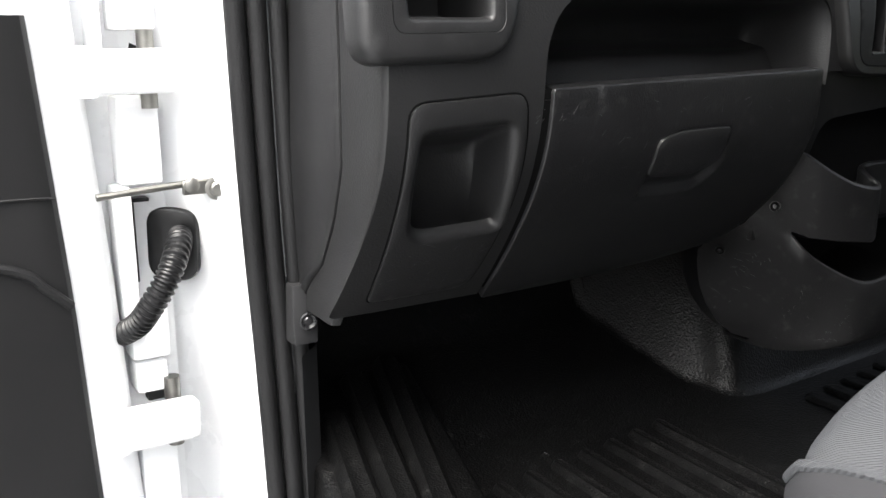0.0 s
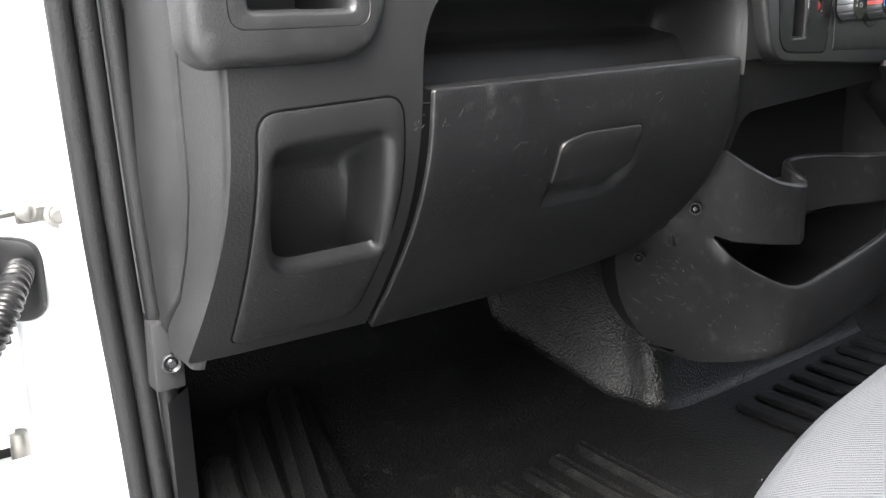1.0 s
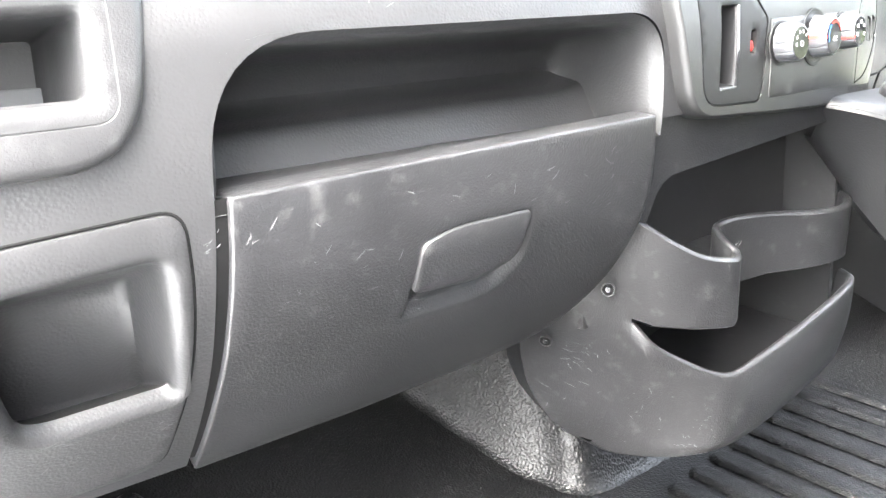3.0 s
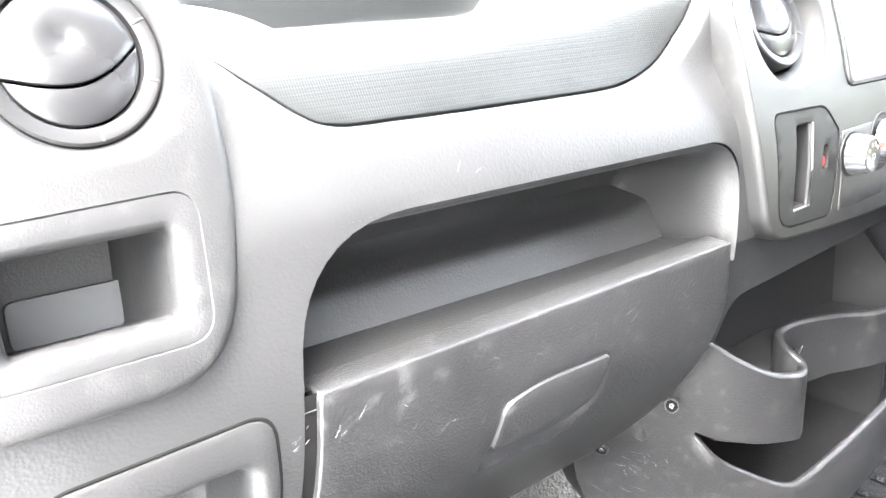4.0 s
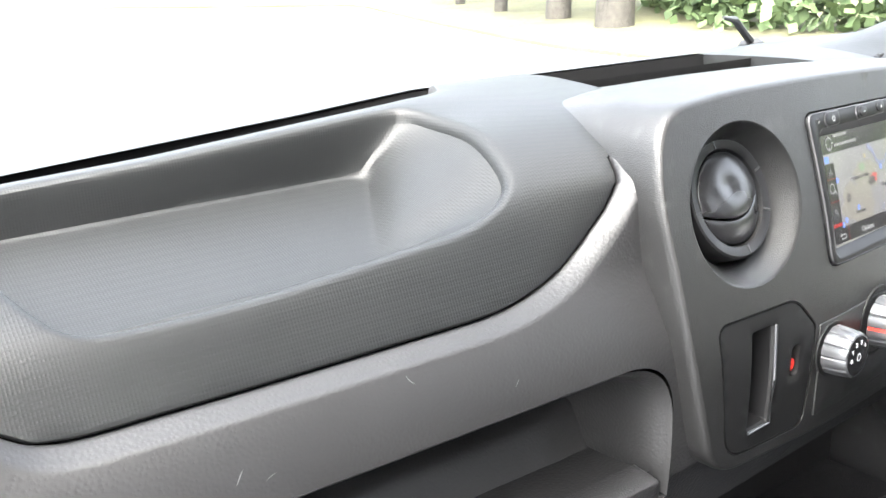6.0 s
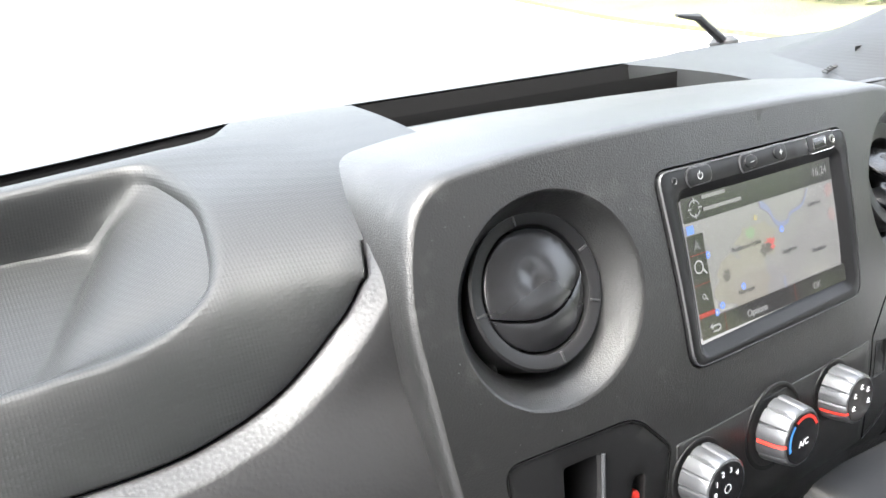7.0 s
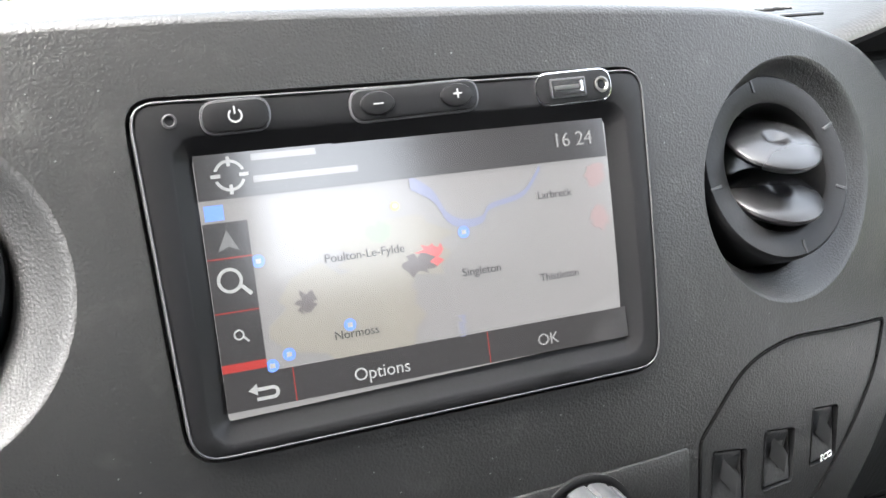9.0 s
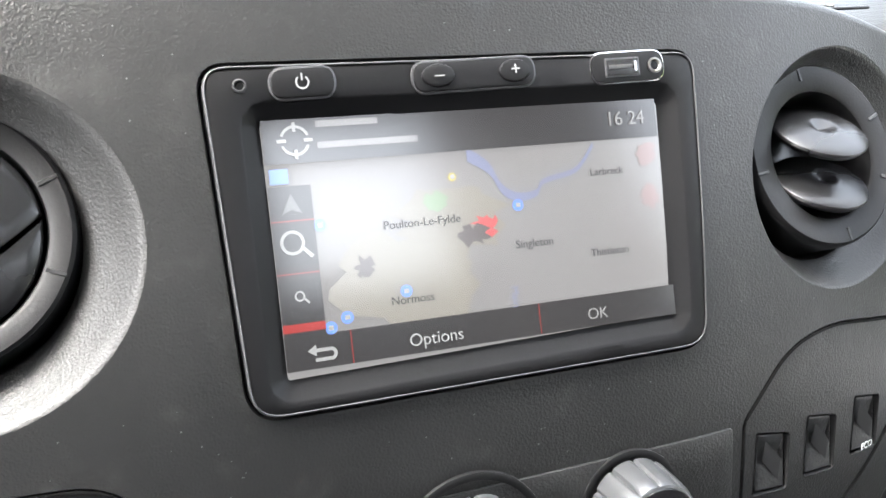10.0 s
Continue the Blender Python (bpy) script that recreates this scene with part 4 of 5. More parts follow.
# ---- infotainment unit ----
def stack_frame(u, z, w=0.0):
    """Axes on the centre panel: x right, y up the panel, z towards the cab."""
    e = .004
    ex = (Vector(stack_at(u + e, z)) - Vector(stack_at(u - e, z))).normalized()
    ey = (Vector(stack_at(u, z + e)) - Vector(stack_at(u, z - e))).normalized()
    ez = ex.cross(ey).normalized()
    ey = ez.cross(ex)
    o = Vector(stack_at(u, z)) - ez * w
    return Matrix(((ex.x, ey.x, ez.x, o.x), (ex.y, ey.y, ez.y, o.y), (ex.z, ey.z, ez.z, o.z), (0, 0, 0, 1)))


radio = thing("infotainment_unit", "black touchscreen navigation unit showing a map", "touchscreen")
rl = inset(radio_hole, .0014)
SCR = [(1.1514, .6768), (1.3028, .6768), (1.3052, .7582), (1.1504, .7615)]
scr_loop = fillet([(*p, .002) for p in SCR], 3, .02)
slope_loop = inset(scr_loop, -.0065)
bm = bmesh.new()
W0 = -.0022
sheet(bm, STACK, inset(rl, .002), [slope_loop], .008, W0)
skin(bm, [[STACK.point(*q, w) for q in inset(rl, d)] for d, w in ((.002, W0), (.0007, W0 + .0005), (0, W0 + .002), (0, .006))])
skin(bm, [[STACK.point(*q, w) for q in inset(scr_loop, d)] for d, w in ((-.0065, W0), (-.0055, W0 + .0006), (-.001, .0022), (0, .0026), (.001, .0032))])
part("bezel", bm, BEZEL, radio)
# a paler metallic line paints the highlight along the bezel's outer edge
bm = bmesh.new()
skin(bm, [[STACK.point(*q, w) for q in inset(rl, d)] for d, w in ((.0011, W0 - .0001), (.0008, W0 - .0004), (.0004, W0 - .0001), (.0001, W0 + .0008))])
part("bezel_edge", bm, EDGE, radio, "thin paler line for the bezel edge's highlight")
bm = bmesh.new()
sheet(bm, STACK, inset(scr_loop, .0005), (), .02, .0030)
scr = part("screen", bm, LCD_MAP, radio, "lit map screen with glare")
M = stack_frame(1.2276, .7184, .0030) @ pose(.0001, .0014, 0, 0, 0, -1.2)


def flat(loop, mat, lift, name="screen_area", parent=None):
    """A printed or lit area on the screen; loop in metres from the screen's centre."""
    bm = bmesh.new()
    vs = [bm.verts.new((M @ Vector((x, y, lift)))) for x, y in loop]
    bm.faces.new(vs)
    return part(name, bm, mat, parent or scr)


def rect(x0, y0, x1, y1):
    return [(x0, y0), (x1, y0), (x1, y1), (x0, y1)]


HW, HH = .0764, .0420
random.seed(4)
flat(rect(-HW, .0275, HW, HH), LCD_DARK, .0003)
flat(rect(-HW, -HH, HW, -.0305), LCD_DARK, .0003)
flat(rect(-HW, .0275, -.030, .0425 - .0002), LCD_DARK, .0004)
flat(rect(-HW, -.0305, -.0618, .020), LCD_DARK, .0005)
for y in (.0083, -.0094):
    flat(rect(-HW, y - .0002, -.0618, y + .0002), LCD_RED, .0007, "red_rule")
flat(rect(-HW, -.0290, -.0618, -.0262), LCD_RED, .0006, "red_rule")
for x in (-.0535, .018):
    flat(rect(x - .00015, -HH, x + .00015, -.0305), LCD_RED, .0005, "red_rule")


def patch(cx, cy, rx, ry, mat, lift=.0002, rough=.35, n=22):
    return flat([(cx + rx * math.cos(2 * math.pi * i / n) * (1 + random.uniform(-rough, rough)), cy + ry * math.sin(2 * math.pi * i / n) * (1 + random.uniform(-rough, rough))) for i in range(n)], mat, lift)


patch(-.030, -.016, .026, .017, LCD_BEIGE, rough=.25)
patch(-.012, .004, .020, .013, LCD_BEIGE, .00021, .3)
patch(.0005, .0005, .0055, .004, LCD_RED2, .0003, .5)
patch(-.0040, -.0030, .0055, .0035, LCD_TOWN, .00031, .4)
patch(-.046, -.010, .003, .004, LCD_TOWN, .0003, .5)
patch(-.018, .0105, .0045, .003, LCD_GREEN, .0003, .4)
patch(-.0105, .0185, .0016, .0016, LCD_YELLOW, .0004, .1)
patch(-.0105, .0185, .0009, .0009, LCD_WHITE, .0005, .1)
patch(.0705, .0045, .0040, .004, LCD_PINK, .0003)
patch(.0705, .021, .0040, .004, LCD_PINK, .0003)
flat(rect(-.0752, .0208, -.0690, .0258), LCD_PIN, .0006)
river = spline([(-.004, .0260), (.004, .0205), (.0085, .0125), (.0145, .0092), (.0220, .0100), (.0255, .0140), (.0375, .0165), (.0425, .0200), (.0475, .0262)], 5)
bm = bmesh.new()
skin(bm, [[M @ Vector((p[0], p[1] + s * (.0010 + .0016 * max(0, 1 - i / 24)), .00025)) for i, p in enumerate(river)] for s in (-1, 1)], closed=False)
part("river", bm, LCD_BLUE, scr)
for cx, cy in ((.0140, .0062), (-.0320, -.0198), (-.0540, -.0262), (-.0600, -.0290), (-.0600, .006)):
    bm = bmesh.new()
    bm.faces.new([bm.verts.new(M @ Vector((cx + .0022 * math.cos(a), cy + .0022 * math.sin(a), .00035))) for a in np.linspace(0, 2 * math.pi, 16, endpoint=False)])
    part("map_pin", bm, LCD_PIN, scr)
    flat(rect(cx - .0009, cy - .0008, cx + .0009, cy + .0008), LCD_WHITE, .0005, "pin_sign")
for text, x, y, size, m in (("16 24", .0625, .0350, .0075, LCD_TEXT), ("Options", -.0228, -.0374, .0062, LCD_WHITE), ("OK", .0420, -.0374, .0060, LCD_TEXT),
                            ("Poulton-Le-Fylde", -.0235, .0035, .0042, LCD_INK), ("Singleton", .0190, -.0083, .0042, LCD_INK), ("Thistleton", .0500, -.0146, .0040, LCD_INK), ("Normoss", -.0300, -.0229, .0042, LCD_INK), ("Larbreck", .0520, .0156, .0040, LCD_INK)):
    letters(text, size, m, M @ pose(x, y, .0007), "screen_text", scr)
letters("Main", .0042, LCD_BLUE, M @ pose(.0090, -.0270, .0006, 0, 0, -90), "screen_text", scr)
for x0, x1, y in ((-.0580, -.0360, .0402), (-.0580, -.0220, .0330)):
    flat(rect(x0, y - .0011, x1, y + .0011), LCD_TEXT, .0008, "text_bar")


def ringmark(cx, cy, r, wid, mat, lift=.0008, a0=0, a1=360):
    bm = bmesh.new()
    aa = np.radians(np.linspace(a0, a1, 24))
    skin(bm, [[M @ Vector((cx + q * math.cos(a), cy + q * math.sin(a), lift)) for a in aa] for q in (r, r - wid)], closed=False)
    return part("icon", bm, mat, scr)


ringmark(-.0700, .0010, .0042, .0011, LCD_WHITE)
flat([(-.0670, -.0015), (-.0640, -.0047), (-.0630, -.0037), (-.0660, -.0007)], LCD_WHITE, .0008, "icon")
ringmark(-.0695, -.0170, .0018, .0006, LCD_WHITE)
flat([(-.0682, -.0182), (-.0667, -.0198), (-.0662, -.0193), (-.0677, -.0177)], LCD_WHITE, .0008, "icon")
ringmark(-.0655, .0350, .0052, .0010, LCD_WHITE, .0008, 20, 160)
ringmark(-.0655, .0350, .0052, .0010, LCD_WHITE, .0008, 200, 340)
for a in (0, 90, 180, 270):
    c, s = math.cos(radians(a)), math.sin(radians(a))
    flat([(-.0655 + c * .0030 - s * .0006, .0350 + s * .0030 + c * .0006), (-.0655 + c * .0030 + s * .0006, .0350 + s * .0030 - c * .0006), (-.0655 + c * .0062 + s * .0006, .0350 + s * .0062 - c * .0006), (-.0655 + c * .0062 - s * .0006, .0350 + s * .0062 + c * .0006)], LCD_WHITE, .0009, "icon")
flat([(-.0725, .0105), (-.0690, .0175), (-.0655, .0105), (-.0690, .0120)], LCD_GREY, .0008, "icon")
flat([(-.0690, -.0358), (-.0660, -.0338), (-.0660, -.0378)], LCD_WHITE, .0008, "icon")
flat(rect(-.0660, -.0364, -.0610, -.0352), LCD_WHITE, .0008, "icon")
ringmark(-.0610, -.0374, .0022, .0012, LCD_WHITE, .00085, -90, 90)
flat(rect(-.0665, -.0396, -.0610, -.0384), LCD_WHITE, .0008, "icon")


def key(u0, u1, z0, z1, mat, thick=.0016, name="button", label=""):
    bm = bmesh.new()
    slab(bm, STACK, fillet([(u0, z0, .005), (u1, z0, .005), (u1, z1, .005), (u0, z1, .005)], 6, .02), thick, .0008, W0 + .0002, .01)
    return part(name, bm, mat, radio, label)


def surround(u0, u1, z0, z1, mat, wide=.0007):
    bm = bmesh.new()
    lp = fillet([(u0, z0, .005), (u1, z0, .005), (u1, z1, .005), (u0, z1, .005)], 6, .02)
    skin(bm, [[STACK.point(*q, w) for q in inset(lp, d)] for d, w in ((-wide, W0 + .001), (-wide * .8, W0 - .0007), (0, W0 - .0009), (.0003, W0 + .001))])
    return part("button_ring", bm, mat, radio)


power = key(1.1552, 1.1768, .7676, .7772, BEZEL)
surround(1.1552, 1.1768, .7676, .7772, RIMS)
vol = key(1.2045, 1.2510, .7664, .7764, BEZEL)
surround(1.2045, 1.2510, .7664, .7764, RIMS)
usb = key(1.2745, 1.3057, .7648, .7757, BEZEL, .0012, "port_panel")
surround(1.2745, 1.3057, .7648, .7757, CHROME, .0005)
for u, txt in ((1.2136, "\u2013"), (1.2428, "+")):
    bm = bmesh.new()
    slab(bm, STACK, ellipse(u, .7716, .0062, .0040, 20), .0013, .0010, W0 - .0012, .01)
    part("rocker_dome", bm, BEZEL, vol)
    letters(txt, .0072, LCD_SIGN, stack_frame(u, .7716, W0 - .0029), "sign", vol)
Mp = stack_frame(1.1656, .7724, W0 - .0017)
bm = bmesh.new()
aa = np.radians(np.linspace(125, 415, 20))
skin(bm, [[Mp @ Vector((q * math.cos(a), q * math.sin(a), .0001)) for a in aa] for q in (.0024, .0018)], closed=False)
bm.faces.new([bm.verts.new(Mp @ Vector(p)) for p in ((-.0003, .0005, .0001), (.0003, .0005, .0001), (.0003, .0031, .0001), (-.0003, .0031, .0001))])
part("power_sign", bm, LCD_SIGN, power)
bm = bmesh.new()
slab(bm, STACK, fillet([(1.2800, .7668, .0005), (1.2948, .7668, .0005), (1.2948, .7736, .0005), (1.2800, .7736, .0005)], 2), .0005, .0002, W0 - .0011)
part("usb_shell", bm, RIMS, usb)
bm = bmesh.new()
slab(bm, STACK, fillet([(1.2806, .7674, .0003), (1.2942, .7674, .0003), (1.2942, .7730, .0003), (1.2806, .7730, .0003)], 2), .0003, .0001, W0 - .0016)
part("usb_slot", bm, GLOSS, usb)
bm = bmesh.new()
slab(bm, STACK, fillet([(1.2812, .7695, .0003), (1.2915, .7695, .0003), (1.2915, .7710, .0003), (1.2812, .7710, .0003)], 2), .0003, .0001, W0 - .0019)
part("usb_tongue", bm, MATTE, usb)
bm = bmesh.new()
slab(bm, STACK, fillet([(1.2919, .7684, .0003), (1.2931, .7684, .0003), (1.2931, .7722, .0003), (1.2919, .7722, .0003)], 2), .0003, .0001, W0 - .0020)
part("usb_contact", bm, CHROME, usb)
for u, z, r0, own in ((1.3016, .7701, .0030, usb), (1.1453, .7728, .0024, radio)):
    o = stack_frame(u, z, W0 - (.0011 if own is usb else -.0002))
    bm = bmesh.new()
    lathe(bm, o.translation, o.to_3x3().col[2], [(r0, 0), (r0, .0006), (r0 * .75, .0008), (r0 * .6, .0003), (r0 * .5, -.001), (.0001, -.001)], 20)
    part("jack_socket" if own is usb else "microphone", bm, STEEL if own is usb else MATTE, own)

# ---- climate panel, knobs ----
clim = thing("climate_panel", "black plastic climate control strip with seams", "control panel")
bm = bmesh.new()
slab(bm, STACK, fillet([(1.121, .551, .002), (1.3275, .548, .002), (1.3275, .627, .002), (1.121, .627, .002)], 3), .0012, .0008, 0, .012)
part("strip", bm, PANEL, clim)
for u, z, r in ((1.1385, .603, .0212), (1.2125, .605, .0285), (1.2785, .607, .0208)):
    o = stack_frame(u, z, -.0012)
    bm = bmesh.new()
    lathe(bm, o.translation, o.to_3x3().col[2], [(r + .0012, -.001), (r + .0010, .0004), (r, .0008), (r - .002, .0004)], 40)
    part("knob_socket", bm, RING, clim)


def knob(u, z, r, base, red):
    o = thing("control_knob", "silver-grey fluted climate knob with black face and white symbols", "knob", "climate control knobs")
    bm = bmesh.new()
    lathe(bm, (0, 0, 0), (0, 0, 1), [(base, -.002), (base, .002), (base - .001, .0032), (base - .004, .0034), (r * .8, .0034)], 40)
    part("base_ring", bm, GLOSS, o)
    bm = bmesh.new()
    n = 96
    rows = []
    for h, k in ((.003, 1.05), (.008, 1.03), (.014, 1.0), (.0195, .96), (.0215, .91), (.022, .85)):
        cut_in = .055 if h < .02 else .015
        rows.append([(r * (k - (cut_in if i % 8 == 0 else 0) + (.008 if 2 < i % 8 < 6 else 0)) * math.cos(2 * math.pi * i / n), r * (k - (cut_in if i % 8 == 0 else 0) + (.008 if 2 < i % 8 < 6 else 0)) * math.sin(2 * math.pi * i / n), h) for i in range(n)])
    skin(bm, rows)
    part("grip", bm, SILVER, o)
    bm = bmesh.new()
    lathe(bm, (0, 0, 0), (0, 0, 1), [(r * .845, .0218), (r * .83, .0222), (r * .4, .0226), (.0001, .0227)], 40, ref=(0, 1, 0))
    face = part("face", bm, GLOSS, o, "black knob face")
    bm = bmesh.new()
    a0 = radians(red)
    skin(bm, [[(q * math.cos(a0 + d), q * math.sin(a0 + d), h) for q, h in ((r * 1.075, .004), (r * 1.04, .0145), (r * .985, .0198), (r * .86, .0226))] for d in (-.06, .06)], closed=False)
    part("pointer", bm, RED, o, "red pointer line")
    return o, face


def put(o, u, z, w=0.0):
    o.matrix_world = stack_frame(u, z, w)


for u, z, r, base, kind in ((1.1385, .603, .0185, .0200, 0), (1.2125, .605, .0205, .0270, 1), (1.2785, .607, .0180, .0195, 2)):
    o, face = knob(u, z, r, base, (30, 180, 200)[kind])
    if kind == 1:
        for a0, a1, m in ((20, 120, RED), (130, 200, BLUE)):
            bm = bmesh.new()
            aa = np.radians(np.linspace(a0, a1, 14))
            skin(bm, [[(q * math.cos(a), q * math.sin(a), .0229) for a in aa] for q in (r * .78, r * .66)], closed=False)
            part("scale", bm, m, face)
        letters("A/C", .0062, INK, pose(0, -.003, .0230), "sign", face)
    elif kind == 0:
        for i, ch in enumerate("01234"):
            a = radians(190 - 38 * i)
            letters(ch, .0048, INK, pose(.0105 * math.cos(a), .0105 * math.sin(a), .0229), "sign", face)
        bm = bmesh.new()
        aa = np.linspace(0, 2 * math.pi, 16)
        skin(bm, [[(q * math.cos(a), q * math.sin(a) - .001, .0230) for a in aa] for q in (.0030, .0024)], closed=False)
        part("sign", bm, INK, face)
    else:
        for i in range(5):
            a = radians(200 - 55 * i)
            bm = bmesh.new()
            cx, cy = .0095 * math.cos(a), .0095 * math.sin(a)
            tube(bm, [(cx - .0014, cy - .0014, .0229), (cx, cy + .0016, .0229), (cx + .0012, cy + .0006, .0229)], .0004, 5)
            tube(bm, [(cx - .0016, cy - .0012, .0229), (cx + .0016, cy - .0016, .0229)], .0004, 5)
            part("sign", bm, INK, face)
    put(o, u, z)

# ---- card slot panel ----
card = thing("card_slot_panel", "black plastic panel with upright card slot and small red key hole", "slot panel")
slot = fillet([(1.034, .566, .004), (1.062, .566, .004), (1.066, .644, .004), (1.037, .644, .004)], 4)
keyhole = fillet([(1.084, .594, .0058), (1.096, .594, .0058), (1.098, .620, .0058), (1.086, .620, .0058)], 6, .01)
cl = inset(card_hole, .0014)
bm = bmesh.new()
sheet(bm, STACK, inset(cl, .001), [slot, keyhole], .008, .0004)
skin(bm, [[STACK.point(*q, w) for q in inset(cl, d)] for d, w in ((.001, .0004), (0, .0012), (0, .006))])
lip(bm, STACK, slot, [(0, .0004), (.0015, .001), (.0025, .003)])
lip(bm, STACK, keyhole, [(0, .0004), (.001, .001), (.0016, .007)], bottom=True)
part("plate", bm, CARD, card)
bm = bmesh.new()
lip(bm, STACK, inset(slot, .0024), [(0, .0029), (.0008, .010), (.0014, .030)], bottom=True)
part("slot_lining", bm, RING, card, "black inside of the card slot")
bm = bmesh.new()
tube(bm, [STACK.point(*q, .0004) for q in cl + cl[:1]], .0007, 5, False)
part("seam", bm, GAP, card)
bm = bmesh.new()
tube(bm, [STACK.point(1.0655, .642, -.0004), STACK.point(1.0635, .600, -.0004), STACK.point(1.0605, .567, -.0004), STACK.point(1.036, .5665, -.0004)], .0012, 8)
part("slot_edge", bm, SILVER, card, "silver-grey slot edge, right and lower side")
bm = bmesh.new()
slab(bm, STACK, ellipse(1.0905, .603, .0042, .0052, 16), .003, .001, .006, .01)
part("key_cap", bm, RED, card)

# ---- rocker switches ----
swp = thing("switch_panel", "charcoal plastic switch panel beside the steering column", "switch panel")
bm = bmesh.new()
sl = inset(switch_hole, .0014)
wells = [fillet([(u, .5925, .002), (u + .0195, .5905, .002), (u + .0200, .6165, .002), (u + .001, .6210, .002)], 3, .01) for u in (1.3400, 1.3695, 1.4010)]
sheet(bm, STACK, inset(sl, .0004), wells, .009, .0006)
skin(bm, [[STACK.point(*q, w) for q in inset(sl, d)] for d, w in ((.0004, .0006), (0, .0010), (0, .006))])
part("plate", bm, PANEL, swp)
for wl in wells:
    bm = bmesh.new()
    lip(bm, STACK, wl, [(0, .0002), (.0005, .001), (.001, .009)], bottom=True)
    part("switch_well", bm, RING, swp)
bm = bmesh.new()
tube(bm, [STACK.point(*q, .0004) for q in sl + sl[:1]], .0008, 5, False)
part("seam", bm, GAP, swp)
for i, wl in enumerate(wells):
    o = thing("rocker_switch", "black rocker switch marked ECO" if i == 2 else "black rocker switch, blank", "switch", "dashboard rocker switches")
    lp = inset(wl, .0014)
    c = np.mean(lp, 0)
    bm = bmesh.new()
    LOCAL = Surface(lambda u, v: STACK.point(u, v, .0018 + .0030 * math.sin((v - .590) / .031 * math.pi) * (1 if v > .605 else .4) - .002))
    slab(bm, LOCAL, lp, .0006, .0008, .0012, .006)
    part("rocker", bm, SMOOTH, o)
    # a slightly paler wedge paints the highlight on the rocker
    bm = bmesh.new()
    wedge = [(c[0] - .004, .6165), (c[0] + .005, .605), (c[0] + .003, .597), (c[0] - .004, .606)]
    bm.faces.new([bm.verts.new(LOCAL.point(*q, -.0009)) for q in wedge])
    part("painted_highlight", bm, TICK, o)
    if i == 2:
        letters("ECO", .0045, INK, stack_frame(c[0] - .002, .596, -.0022), "sign", o)

# ---- passenger seat ----
seat = thing("passenger_seat", "light grey ribbed cloth passenger bench seat with plain dark side", "seat")
front = [(.36, .05), (.375, .20), (.405, .272), (.47, .308), (.57, .342), (.66, .362), (.78, .380), (1.0, .385), (1.20, .36), (1.25, .25), (1.25, -.1)]
edge_line = [tuple(q) for q in spline(front, 8)]
bm = bmesh.new()
cx, cy = .80, -.05
rows = []
for k, z in ((.97, .12), (.985, .20), (1.0, .285), (.998, .315), (.985, .338), (.955, .352), (.90, .362), (.78, .368), (.5, .37), (.0, .37)):
    rows.append([(cx + (x - cx) * k, cy + (y - cy) * k, z) for x, y in edge_line])
skin(bm, rows, closed=False)
part("cushion", bm, CLOTH, seat)
bm = bmesh.new()
SIDE = np.array([(.97, .12), (.985, .20), (1.0, .285), (.998, .315), (.985, .338), (.955, .352), (.90, .362)])
strips = []
for x, y in [q for q in edge_line if q[1] < .288 and q[0] < .5]:
    top = np.interp(y, [.05, .20, .235, .25, .272, .288], [6, 5.6, 5.15, 4.85, 4.0, 3.0])
    strip = []
    for f in np.linspace(0, top, 12):
        k, z = np.interp(f, range(7), SIDE[:, 0]), np.interp(f, range(7), SIDE[:, 1])
        strip.append((cx + (x - cx) * k - .004, cy + (y - cy) * k + .003, z + .002))
    strips.append(strip)
skin(bm, strips, closed=False)
part("side_panel", bm, CLOTH_DARK, seat, "plain dark grey cloth side of the cushion")
bm = bmesh.new()
tube(bm, [q[-1] for q in strips], .004, 8)
part("piping", bm, CLOTH, seat, "light grey piping")
bm = bmesh.new()
box(bm, (.42, -.2, -.01), (1.18, .24, .13), .02)
part("seat_base", bm, MATTE, seat)
bm = bmesh.new()
box(bm, (.40, -.42, .30), (1.22, -.22, 1.0), .06, 4)
part("backrest", bm, CLOTH, seat)

# ---- door side ----
side = thing("dashboard_end", "dark grey plastic end panels between dashboard and door pillar", "trim panel")
bm = bmesh.new()
# rounded end of the dash
rows, rows2 = [], []
for z in np.linspace(.27, .80, 36):
    v = vz(max(z, .276)) if z < .757 else vz(.757) + (z - .757) * 2
    p = Vector(dash_at(LEFT, v))
    x0 = np.interp(z, [.27, .33, .45, .6], [.376, .369, .362, .361])
    g = max(np.interp(z, [.27, .305, .345, .40, .46, .58, .8], [.95, .935, .877, .835, .805, .80, .80]), p.y + .03)
    zz = p.z
    rows.append([(x0 + .006, p.y - .0005, zz), (x0 + .001, p.y + .001, zz), (x0 - .003, p.y + .005, zz), (x0 - .004, p.y + .012, zz), (x0 - .003, p.y + .03, zz), (x0 - .001, g - .010, zz), (x0 + .001, g - .003, zz), (x0 + .010, g, zz)])
    rows2.append([(x0 + .010, g + .001, zz), (x0 + .001, g + .003, zz), (x0 - .003, g + .010, zz), (x0 - .002, max(.93, g + .014), zz), (x0 + .002, max(.955, g + .02), zz), (x0 + .004, 1.0, zz)])
skin(bm, rows, closed=False)
part("end_cap", bm, GRAIN, side)
bm = bmesh.new()
skin(bm, rows2, closed=False)
part("side_panel", bm, SMOOTH, side)
bm = bmesh.new()
box(bm, (.358, .942, .232), (.390, .99, .308), .004)
part("latch_block", bm, MATTE, side)
bm = bmesh.new()
